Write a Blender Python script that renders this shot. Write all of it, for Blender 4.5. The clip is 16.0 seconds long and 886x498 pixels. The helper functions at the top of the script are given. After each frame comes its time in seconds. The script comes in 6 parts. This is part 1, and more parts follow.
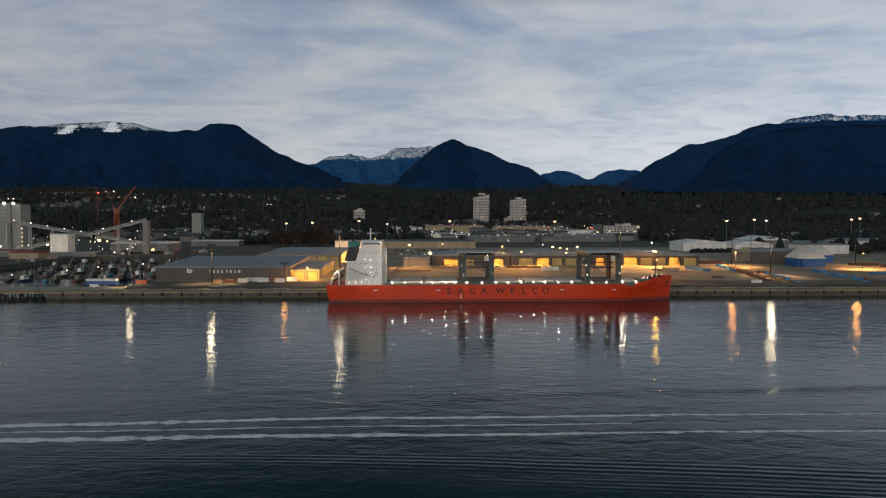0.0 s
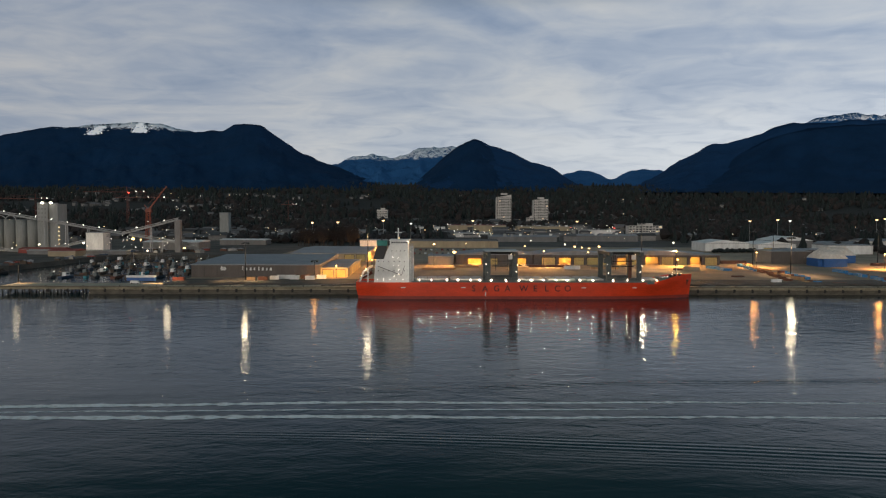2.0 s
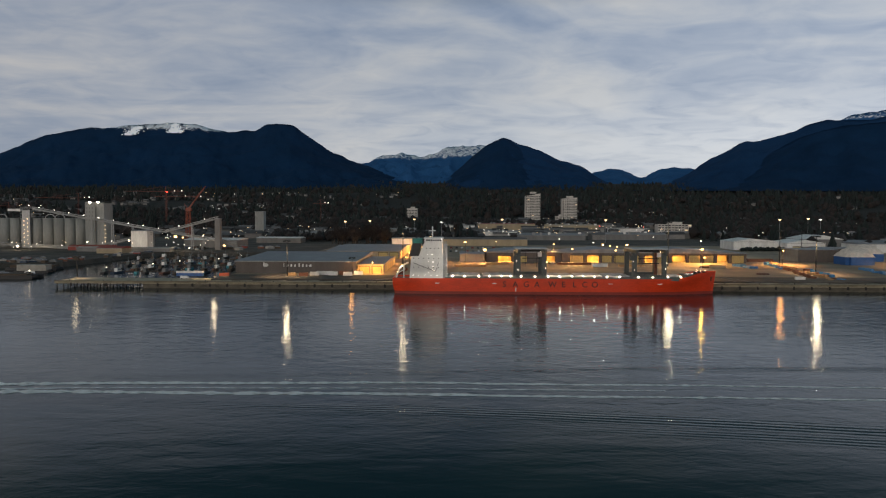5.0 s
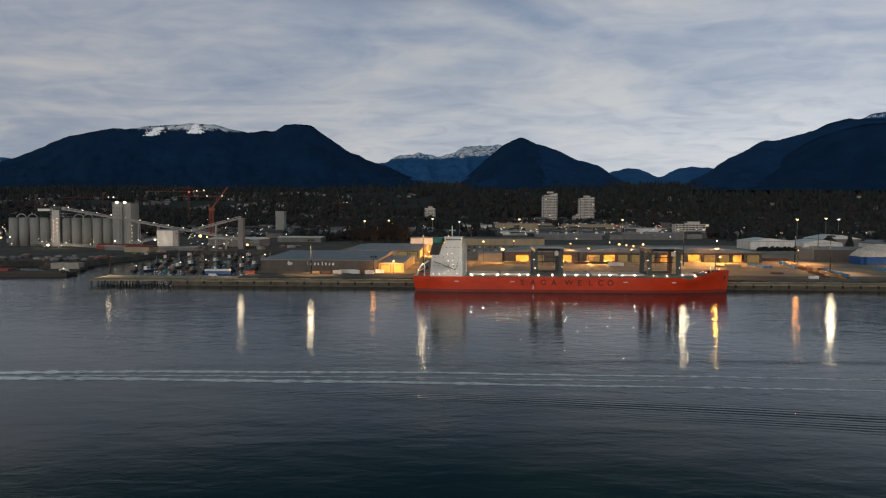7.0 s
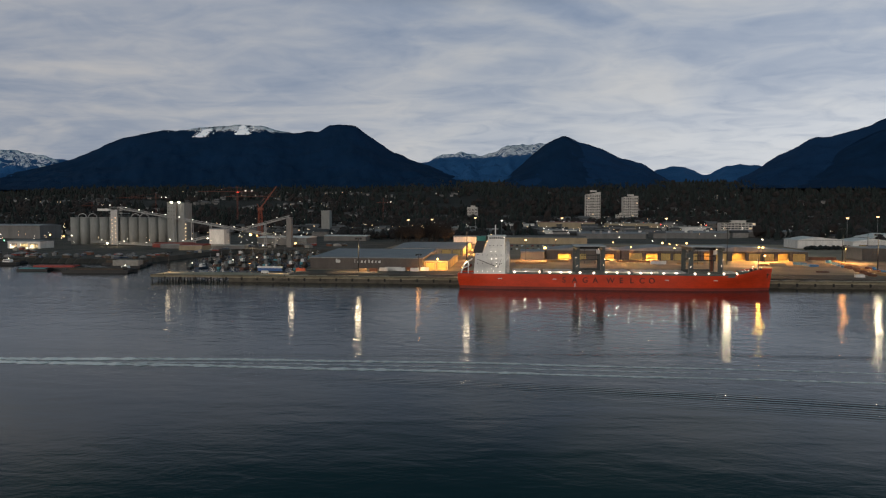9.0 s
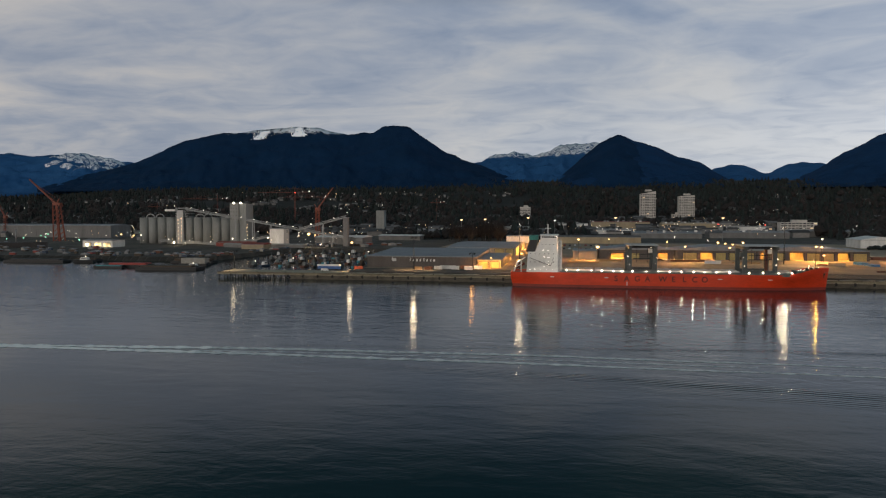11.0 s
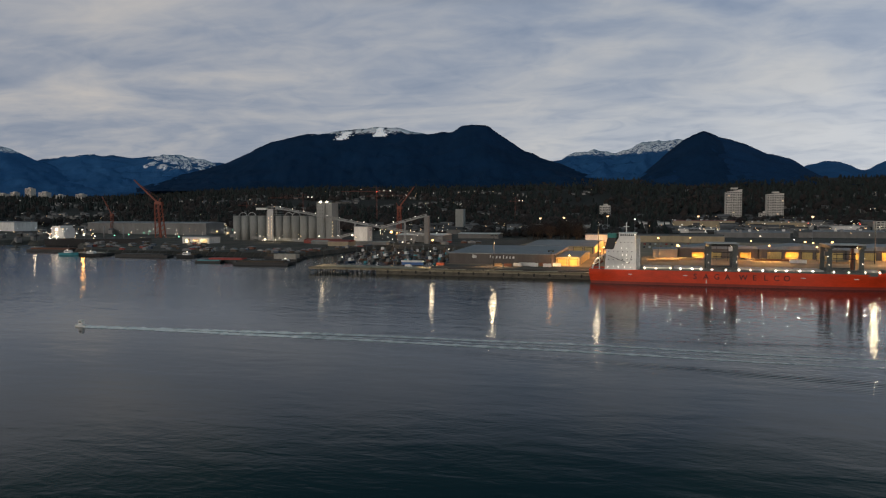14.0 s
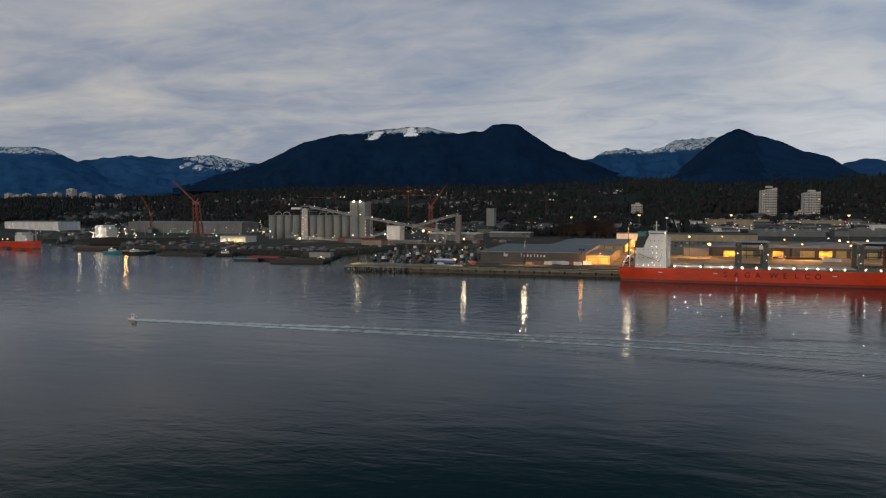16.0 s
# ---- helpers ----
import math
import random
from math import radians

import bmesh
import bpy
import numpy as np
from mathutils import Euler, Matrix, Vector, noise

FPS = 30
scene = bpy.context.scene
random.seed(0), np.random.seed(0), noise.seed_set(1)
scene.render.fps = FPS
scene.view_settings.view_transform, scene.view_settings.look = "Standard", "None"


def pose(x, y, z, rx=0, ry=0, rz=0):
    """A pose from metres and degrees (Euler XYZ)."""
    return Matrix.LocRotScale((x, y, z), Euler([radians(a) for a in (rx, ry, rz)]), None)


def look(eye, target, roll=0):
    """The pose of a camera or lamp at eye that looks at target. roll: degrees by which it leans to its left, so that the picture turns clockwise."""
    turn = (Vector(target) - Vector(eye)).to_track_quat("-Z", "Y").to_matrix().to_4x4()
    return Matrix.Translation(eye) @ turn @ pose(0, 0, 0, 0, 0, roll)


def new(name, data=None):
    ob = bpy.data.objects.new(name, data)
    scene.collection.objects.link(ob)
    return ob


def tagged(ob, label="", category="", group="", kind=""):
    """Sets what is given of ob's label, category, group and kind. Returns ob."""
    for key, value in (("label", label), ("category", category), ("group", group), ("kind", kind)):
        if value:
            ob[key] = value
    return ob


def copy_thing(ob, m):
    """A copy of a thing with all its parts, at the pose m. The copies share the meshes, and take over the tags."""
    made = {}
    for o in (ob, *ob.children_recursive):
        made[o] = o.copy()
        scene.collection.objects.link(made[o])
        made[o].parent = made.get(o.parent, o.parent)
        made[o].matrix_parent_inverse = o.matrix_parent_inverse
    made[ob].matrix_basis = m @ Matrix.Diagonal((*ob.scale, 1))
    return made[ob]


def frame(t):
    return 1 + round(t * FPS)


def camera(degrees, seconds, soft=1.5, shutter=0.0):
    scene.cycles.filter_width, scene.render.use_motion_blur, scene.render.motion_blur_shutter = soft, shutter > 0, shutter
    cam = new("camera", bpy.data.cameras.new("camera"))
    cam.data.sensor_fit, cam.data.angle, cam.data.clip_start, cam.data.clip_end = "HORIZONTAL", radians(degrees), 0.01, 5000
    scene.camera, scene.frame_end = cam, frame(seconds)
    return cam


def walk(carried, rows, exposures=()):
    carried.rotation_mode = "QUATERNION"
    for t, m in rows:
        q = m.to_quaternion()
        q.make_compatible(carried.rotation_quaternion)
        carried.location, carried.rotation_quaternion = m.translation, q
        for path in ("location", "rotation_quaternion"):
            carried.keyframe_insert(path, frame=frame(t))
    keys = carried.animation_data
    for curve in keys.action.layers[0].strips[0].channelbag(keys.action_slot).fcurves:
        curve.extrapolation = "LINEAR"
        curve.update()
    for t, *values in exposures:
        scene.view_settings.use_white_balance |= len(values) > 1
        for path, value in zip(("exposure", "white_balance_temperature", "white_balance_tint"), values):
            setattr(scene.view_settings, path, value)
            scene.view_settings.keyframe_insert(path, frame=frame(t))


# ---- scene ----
cam = camera(63.5, 16.0, soft=1.15)
PATH = [
    (0, (46.178, -429.378, 49.293), (46.277, -427.382, 49.201), 0.1),
    (0.5, (45.424, -433.005, 49.309), (45.508, -431.009, 49.217), 0.2),
    (1, (44.669, -436.608, 49.338), (44.739, -434.611, 49.246), 0.2),
    (1.5, (43.943, -440.171, 49.378), (43.997, -438.174, 49.285), 0.2),
    (2, (43.274, -443.713, 49.421), (43.313, -441.715, 49.328), 0.2),
    (2.5, (42.691, -447.268, 49.46), (42.718, -445.27, 49.367), 0.2),
    (3, (42.188, -450.841, 49.5), (42.201, -448.843, 49.406), 0.2),
    (3.5, (41.734, -454.424, 49.538), (41.734, -452.426, 49.444), 0.2),
    (4, (41.319, -457.999, 49.584), (41.306, -456.002, 49.489), 0.2),
    (6.5, (39.342, -475.85, 50.17), (39.267, -473.854, 50.071), 0.2),
    (7, (39.037, -479.345, 50.204), (38.95, -477.349, 50.105), 0.2),
    (7.5, (38.803, -482.763, 50.226), (38.689, -480.768, 50.126), 0.2),
    (8, (38.67, -486.147, 50.243), (38.527, -484.154, 50.143), 0.2),
    (8.5, (38.641, -489.511, 50.255), (38.468, -487.522, 50.154), 0.2),
    (9, (38.722, -492.851, 50.254), (38.518, -490.864, 50.152), 0.1),
    (11.5, (39.877, -509.405, 50.084), (39.49, -507.445, 49.981), 0.0),
    (12, (40.202, -512.655, 50.064), (39.778, -510.703, 49.96), 0.0),
    (12.5, (40.58, -515.847, 50.041), (40.119, -513.903, 49.937), 0.0),
    (13, (40.974, -518.978, 50.012), (40.478, -517.043, 49.907), -0.0),
    (13.5, (41.376, -522.046, 49.978), (40.845, -520.12, 49.873), -0.1),
    (14, (41.816, -525.052, 49.953), (41.256, -523.135, 49.847), -0.0),
    (14.5, (42.306, -528.001, 49.932), (41.724, -526.091, 49.826), -0.1),
    (15, (42.847, -530.904, 49.915), (42.245, -529.0, 49.808), -0.1),
    (15.5, (43.426, -533.775, 49.905), (42.804, -531.878, 49.797), -0.1),
    (16, (44.038, -536.648, 49.903), (43.397, -534.757, 49.795), -0.1),
]
walk(cam, [(t, look(eye, target, roll)) for t, eye, target, roll in PATH],
     [(0.0, 0.03, 6340, 8), (4.0, 0.0, 6420, 9), (8.0, -0.02, 6480, 10), (16.0, -0.05, 6500, 10)])

# world: dusk sky with broken stratus over a pale band above the mountains
SUN_AZ, SUN_EL = radians(205), radians(14)
world = bpy.data.worlds.new("dusk_sky")
scene.world = world
world.use_nodes = True
wn = world.node_tree
wn.nodes.clear()


def wnode(kind, **kw):
    n = wn.nodes.new(kind)
    for k, v in kw.items():
        n.inputs[k].default_value = v
    return n


def wmath(op, a, b=None, c=None, clamp=False):
    n = wn.nodes.new("ShaderNodeMath")
    n.operation, n.use_clamp = op, clamp
    for k, v in enumerate((a, b, c)):
        if v is None:
            continue
        if isinstance(v, (int, float)):
            n.inputs[k].default_value = v
        else:
            wn.links.new(v, n.inputs[k])
    return n.outputs[0]


def wramp(fac, stops):
    n = wn.nodes.new("ShaderNodeValToRGB")
    while len(n.color_ramp.elements) < len(stops):
        n.color_ramp.elements.new(0.5)
    for e, (p, c) in zip(n.color_ramp.elements, stops):
        e.position, e.color = p, (*c, 1)
    wn.links.new(fac, n.inputs[0])
    return n.outputs[0]


def wmix(fac, a, b, mode="MIX"):
    n = wn.nodes.new("ShaderNodeMix")
    n.data_type, n.blend_type = "RGBA", mode
    for k, v in ((0, fac), (6, a), (7, b)):
        if isinstance(v, (int, float)):
            n.inputs[k].default_value = v
        elif isinstance(v, tuple):
            n.inputs[k].default_value = (*v, 1)
        else:
            wn.links.new(v, n.inputs[k])
    return n.outputs[2]


sky = wn.nodes.new("ShaderNodeTexSky")
sky.sky_type, sky.sun_disc = "NISHITA", False
sky.sun_elevation, sky.sun_rotation = SUN_EL, SUN_AZ
coord = wn.nodes.new("ShaderNodeTexCoord")
sep = wn.nodes.new("ShaderNodeSeparateXYZ")
wn.links.new(coord.outputs["Generated"], sep.inputs[0])
up = wmath("MAXIMUM", wmath("SUBTRACT", sep.outputs[2], 0.035), 0.0)
low = wmath("ADD", up, 0.17)
comb = wn.nodes.new("ShaderNodeCombineXYZ")
wn.links.new(wmath("DIVIDE", sep.outputs[0], low), comb.inputs[0])
wn.links.new(wmath("DIVIDE", sep.outputs[1], low), comb.inputs[1])


def wnoise(scale, detail, rough, stretch, twist=0.6):
    m = wn.nodes.new("ShaderNodeMapping")
    m.inputs["Scale"].default_value = stretch
    m.inputs["Rotation"].default_value = (0, 0, 0.35)
    wn.links.new(comb.outputs[0], m.inputs[0])
    n = wnode("ShaderNodeTexNoise", Scale=scale, Detail=detail, Roughness=rough, Distortion=twist)
    wn.links.new(m.outputs[0], n.inputs["Vector"])
    return n.outputs[0]


big = wnoise(0.95, 5, 0.52, (0.75, 1, 1), 1.2)
fine = wnoise(4.6, 6, 0.55, (0.8, 1.0, 1), 0.9)
streak = wmath("ADD", wmath("MULTIPLY", big, 0.74), wmath("MULTIPLY", fine, 0.26))
cloud = wramp(streak, [(0.34, (0.262, 0.338, 0.475)), (0.45, (0.355, 0.42, 0.535)), (0.54, (0.465, 0.51, 0.585)), (0.66, (0.61, 0.62, 0.635))])
# the pale band over the valley
east = wmath("ADD", wmath("MULTIPLY", sep.outputs[0], 0.9), wmath("MULTIPLY", sep.outputs[1], 0.55))
band = wramp(up, [(0.0, (0.8, 0.8, 0.8)), (0.06, (0.85, 0.85, 0.85)), (0.13, (0.3, 0.3, 0.3)), (0.24, (0, 0, 0))])
glow = wmath("MULTIPLY", band, wmath("MULTIPLY_ADD", east, 1.25, -0.05, clamp=True))
glow = wmath("MULTIPLY", glow, wmath("MULTIPLY_ADD", fine, 1.6, 0.1, clamp=True))
cloud = wmix(glow, cloud, (0.76, 0.785, 0.82))
# the afterglow of the set sun, behind the viewer, lights what faces south
south = wmath("MULTIPLY", wmath("MULTIPLY_ADD", sep.outputs[1], -1.1, -0.1, clamp=True), wramp(up, [(0.0, (1, 1, 1)), (0.5, (0.2, 0.2, 0.2))]))
cloud = wmix(south, cloud, (1.0, 0.9, 0.82))
# thinner, brighter cloud towards the east
bright = wmath("MULTIPLY_ADD", wmath("MAXIMUM", sep.outputs[0], 0.0), 0.38, 1.0)
comb2 = wn.nodes.new("ShaderNodeCombineXYZ")
west = wmath("MAXIMUM", wmath("MULTIPLY", sep.outputs[0], -1.0), 0.0)
for q, k in enumerate((0.10, 0.0, -0.09)):
    wn.links.new(wmath("ADD", bright, wmath("MULTIPLY", west, k)), comb2.inputs[q])
cloud = wmix(1.0, cloud, comb2.outputs[0], "MULTIPLY")
# unseen sky overhead, darkened so that the near water reflects less
cloud = wmix(1.0, cloud, wramp(up, [(0.235, (1, 1, 1)), (0.31, (0.11, 0.21, 0.215)), (1.0, (0.22, 0.34, 0.36))]), "MULTIPLY")
bg1 = wn.nodes.new("ShaderNodeBackground")
bg1.inputs[1].default_value = 0.05
wn.links.new(sky.outputs[0], bg1.inputs[0])
bg2 = wn.nodes.new("ShaderNodeBackground")
bg2.inputs[1].default_value = 0.80
wn.links.new(cloud, bg2.inputs[0])
msh = wn.nodes.new("ShaderNodeMixShader")
msh.inputs[0].default_value = 0.97
wn.links.new(bg1.outputs[0], msh.inputs[1])
wn.links.new(bg2.outputs[0], msh.inputs[2])
wout = wn.nodes.new("ShaderNodeOutputWorld")
wn.links.new(msh.outputs[0], wout.inputs[0])

sun = new("sun", bpy.data.lights.new("sun", "SUN"))
sun.data.energy, sun.data.angle, sun.data.color = 0.75, radians(30), (1.0, 0.86, 0.74)
sun.matrix_world = look((0, 0, 0), (-math.sin(SUN_AZ) * math.cos(SUN_EL), -math.cos(SUN_AZ) * math.cos(SUN_EL), -math.sin(SUN_EL)))

# ---- materials ----


class Mat:
    """A principled material with a few chained helpers."""

    def __init__(self, name, base, rough=0.6, metal=0.0, spec=0.5):
        self.m = bpy.data.materials.new(name)
        self.m.use_nodes = True
        self.t = self.m.node_tree
        self.p = self.t.nodes["Principled BSDF"]
        self.p.inputs["Base Color"].default_value = (*base, 1)
        self.p.inputs["Roughness"].default_value = rough
        self.p.inputs["Metallic"].default_value = metal
        self.p.inputs["Specular IOR Level"].default_value = spec
        self.base, self.col = base, None
        self.tc = self.t.nodes.new("ShaderNodeNewGeometry")

    def noise(self, scale, detail=4, rough=0.6, stretch=(1, 1, 1), twist=0.0):
        mp = self.t.nodes.new("ShaderNodeMapping")
        mp.inputs["Scale"].default_value = stretch
        self.t.links.new(self.tc.outputs["Position"], mp.inputs[0])
        n = self.t.nodes.new("ShaderNodeTexNoise")
        for k, v in (("Scale", scale), ("Detail", detail), ("Roughness", rough), ("Distortion", twist)):
            n.inputs[k].default_value = v
        self.t.links.new(mp.outputs[0], n.inputs["Vector"])
        return n.outputs[0]

    def ramp(self, fac, stops):
        n = self.t.nodes.new("ShaderNodeValToRGB")
        while len(n.color_ramp.elements) < len(stops):
            n.color_ramp.elements.new(0.5)
        for e, (p, c) in zip(n.color_ramp.elements, stops):
            e.position, e.color = p, (*c, 1)
        self.t.links.new(fac, n.inputs[0])
        return n.outputs[0]

    def math(self, op, a, b, clamp=False):
        n = self.t.nodes.new("ShaderNodeMath")
        n.operation, n.use_clamp = op, clamp
        for k, v in enumerate((a, b)):
            if isinstance(v, (int, float)):
                n.inputs[k].default_value = v
            else:
                self.t.links.new(v, n.inputs[k])
        return n.outputs[0]

    def mix(self, fac, a, b, mode="MIX"):
        n = self.t.nodes.new("ShaderNodeMix")
        n.data_type, n.blend_type = "RGBA", mode
        for k, v in ((0, fac), (6, a), (7, b)):
            if isinstance(v, (int, float)):
                n.inputs[k].default_value = v
            elif isinstance(v, tuple):
                n.inputs[k].default_value = (*v, 1)
            else:
                self.t.links.new(v, n.inputs[k])
        return n.outputs[2]

    def color(self, out):
        self.col = out
        self.t.links.new(out, self.p.inputs["Base Color"])
        return self

    def vary(self, scale, dark=0.75, light=1.15, stretch=(1, 1, 1), grain=0.0):
        """Stains at one size and grain at another."""
        a = self.noise(scale, 5, 0.65, stretch)
        c1 = self.ramp(a, [(0.3, tuple(v * dark for v in self.base)), (0.7, tuple(min(v * light, 0.95) for v in self.base))])
        b = self.noise(scale * 9, 3, 0.6, stretch)
        c2 = self.ramp(b, [(0.25, (0.8, 0.8, 0.8)), (0.75, (1.0, 1.0, 1.0))])
        return self.color(self.mix(1.0, c1, c2, "MULTIPLY"))

    def island(self, lo=0.7, hi=1.2):
        r = self.t.nodes.new("ShaderNodeNewGeometry").outputs["Random Per Island"]
        c = self.ramp(r, [(0, (lo, lo, lo)), (1, (hi, hi, hi))])
        return self.color(self.mix(1.0, self.col if self.col else self.base, c, "MULTIPLY"))

    def bump(self, fac, strength, dist=0.1):
        n = self.t.nodes.new("ShaderNodeBump")
        n.inputs["Strength"].default_value, n.inputs["Distance"].default_value = strength, dist
        self.t.links.new(fac, n.inputs["Height"])
        self.t.links.new(n.outputs[0], self.p.inputs["Normal"])
        return self


def plain(name, base, rough=0.6, metal=0.0, scale=0.4, dark=0.75, light=1.15, stretch=(1, 1, 1)):
    return Mat(name, base, rough, metal).vary(scale, dark, light, stretch).m


def glow_mat(name, color, strength, sampled=True):
    m = bpy.data.materials.new(name)
    m.use_nodes = True
    p = m.node_tree.nodes["Principled BSDF"]
    p.inputs["Base Color"].default_value = (*color, 1)
    p.inputs["Emission Color"].default_value = (*color, 1)
    p.inputs["Emission Strength"].default_value = strength
    if not sampled:
        m.cycles.emission_sampling = "NONE"
    return m


def ribbed(name, base, rough=0.5, period=0.9, axis="X", metal=0.0):
    """Painted sheet-metal cladding with ribs and streaks of dirt."""
    k = Mat(name, base, rough, metal)
    k.vary(0.12, 0.75, 1.12, (1, 1, 0.3))
    w = k.t.nodes.new("ShaderNodeTexWave")
    w.wave_type, w.bands_direction = "BANDS", axis
    w.inputs["Scale"].default_value = 0.314 / period
    k.t.links.new(k.tc.outputs["Position"], w.inputs["Vector"])
    return k.bump(w.outputs[1], 0.35, 0.08).m


WARM, WHITE, AMBER = (1.0, 0.44, 0.11), (1.0, 0.86, 0.64), (1.0, 0.42, 0.10)
M = {}
M["lamp_warm"] = glow_mat("sodium_lamp", (1.0, 0.60, 0.22), 4.0)
M["lamp_white"] = glow_mat("white_lamp", WHITE, 4.0)
M["lamp_flood"] = glow_mat("flood_lamp", (1.0, 0.78, 0.48), 8)
M["lamp_strong"] = glow_mat("strong_flood_lamp", (1.0, 0.78, 0.48), 8)
M["lamp_cabin"] = glow_mat("cabin_lamp", (1.0, 0.86, 0.66), 7)
M["lamp_amber"] = glow_mat("amber_flood", AMBER, 6)
M["lamp_deck"] = glow_mat("deck_lamp", (1.0, 0.78, 0.50), 170)
M["dot_warm"] = glow_mat("far_warm_light", (1.0, 0.66, 0.34), 4.0, False)
M["dot_white"] = glow_mat("far_white_light", (1.0, 0.92, 0.8), 4.5, False)
M["dot_red"] = glow_mat("far_red_light", (1.0, 0.08, 0.05), 5.0, False)
M["dot_green"] = glow_mat("far_green_light", (0.3, 1.0, 0.6), 3.0, False)
M["bay_glow"] = glow_mat("lit_bay_interior", (1.0, 0.5, 0.12), 0.75)

M["hull_red"] = plain("hull_red_paint", (0.76, 0.062, 0.016), 0.38, 0, 0.08, 0.8, 1.12, (1, 1, 2.5))
M["boot_red"] = plain("boot_topping", (0.30, 0.035, 0.02), 0.5, 0, 0.1, 0.65, 1.1, (1, 1, 2))
M["deck_red"] = plain("deck_paint", (0.28, 0.07, 0.04), 0.6, 0, 0.2)
M["ship_white"] = plain("ship_white", (0.78, 0.78, 0.76), 0.4, 0, 0.25, 0.86, 1.05, (1, 1, 0.4))
M["ship_grey"] = plain("crane_grey", (0.075, 0.09, 0.088), 0.5, 0, 0.3)
M["coaming"] = plain("coaming_green_grey", (0.10, 0.13, 0.13), 0.55, 0, 0.3)
M["hatch"] = plain("hatch_cover_grey", (0.42, 0.44, 0.44), 0.5, 0, 0.2)
M["letter"] = plain("hull_lettering", (0.07, 0.02, 0.018), 0.5)
M["white_mark"] = plain("white_marking", (0.8, 0.8, 0.78), 0.5)
M["black"] = plain("black_paint", (0.02, 0.022, 0.024), 0.45)
M["teal"] = plain("teal_band", (0.02, 0.22, 0.19), 0.45)
M["window"] = Mat("dark_window_glass", (0.02, 0.025, 0.03), 0.08).m
M["steel"] = plain("galvanised_steel", (0.30, 0.31, 0.32), 0.45, 0.4, 0.6)
M["dark_steel"] = plain("dark_steel", (0.022, 0.023, 0.024), 0.5, 0.2, 0.6)
M["concrete"] = plain("quay_concrete", (0.48, 0.41, 0.30), 0.85, 0, 0.05, 0.7, 1.15)
M["concrete_dark"] = plain("dark_quay_concrete", (0.11, 0.095, 0.07), 0.7, 0, 0.2, 0.5, 1.3, (1, 1, 2))
M["pile"] = plain("tarred_timber_pile", (0.035, 0.032, 0.028), 0.7, 0, 0.6)
M["silo"] = plain("silo_concrete", (0.31, 0.32, 0.31), 0.8, 0, 0.07, 0.78, 1.12, (1, 1, 0.25))
M["yard"] = plain("yard_asphalt", (0.33, 0.26, 0.185), 0.9, 0, 0.02, 0.6, 1.3)
M["roof_grey"] = ribbed("grey_sheet_roof", (0.25, 0.26, 0.28), 0.5, 1.1)
M["clad_brown"] = ribbed("brown_sheet_wall", (0.12, 0.10, 0.09), 0.6)
M["clad_tan"] = ribbed("tan_sheet_wall", (0.42, 0.34, 0.22), 0.6)
M["clad_white"] = ribbed("white_sheet_wall", (0.86, 0.85, 0.83), 0.5)
M["clad_grey"] = ribbed("grey_sheet_wall", (0.20, 0.20, 0.20), 0.6)
M["clad_blue"] = plain("blue_tank_paint", (0.03, 0.12, 0.36), 0.5)
M["dome_white"] = plain("white_fabric_dome", (0.82, 0.74, 0.66), 0.6)
M["door_yellow"] = ribbed("yellow_door", (0.55, 0.42, 0.16), 0.6, 0.6)
M["orange"] = plain("orange_crane_paint", (0.24, 0.05, 0.022), 0.5, 0, 0.3)
M["tower_wall"] = plain("apartment_concrete", (0.62, 0.59, 0.55), 0.8, 0, 0.1)
M["brick_red"] = plain("red_roofing", (0.30, 0.06, 0.045), 0.7)
M["tarp_blue"] = plain("blue_tarpaulin", (0.035, 0.22, 0.50), 0.5, 0, 0.8)
M["lumber"] = plain("sawn_lumber", (0.42, 0.27, 0.14), 0.8, 0, 0.8)
M["rust"] = plain("rusty_steel", (0.16, 0.07, 0.045), 0.8, 0, 0.6)
M["barge"] = plain("barge_black_steel", (0.03, 0.03, 0.033), 0.6)
M["timber_dark"] = plain("dark_timber", (0.09, 0.065, 0.045), 0.8)
M["red_cargo"] = plain("red_barge_cover", (0.36, 0.05, 0.04), 0.6)
M["cyan"] = plain("turquoise_paint", (0.05, 0.30, 0.36), 0.5)
M["pale_stone"] = plain("pale_stone", (0.40, 0.38, 0.34), 0.9, 0, 0.3)
M["rubber"] = plain("black_rubber", (0.02, 0.02, 0.02), 0.8)

bark = Mat("bare_branches", (0.028, 0.022, 0.021), 0.9).vary(0.15, 0.6, 1.3).island(0.6, 1.3).m
leaf = Mat("conifer_foliage", (0.013, 0.021, 0.020), 0.9).vary(0.05, 0.6, 1.4).island(0.5, 1.4).m
M["bark"], M["leaf"] = bark, leaf
M["trunk"] = plain("tree_trunk", (0.06, 0.045, 0.035), 0.9)

# ---- mesh helpers ----


def box(bm, x0, x1, y0, y1, z0, z1):
    v = [bm.verts.new((x, y, z)) for z in (z0, z1) for x, y in ((x0, y0), (x1, y0), (x1, y1), (x0, y1))]
    for q in ((3, 2, 1, 0), (4, 5, 6, 7), (0, 1, 5, 4), (1, 2, 6, 5), (2, 3, 7, 6), (3, 0, 4, 7)):
        bm.faces.new([v[k] for k in q])
    return v


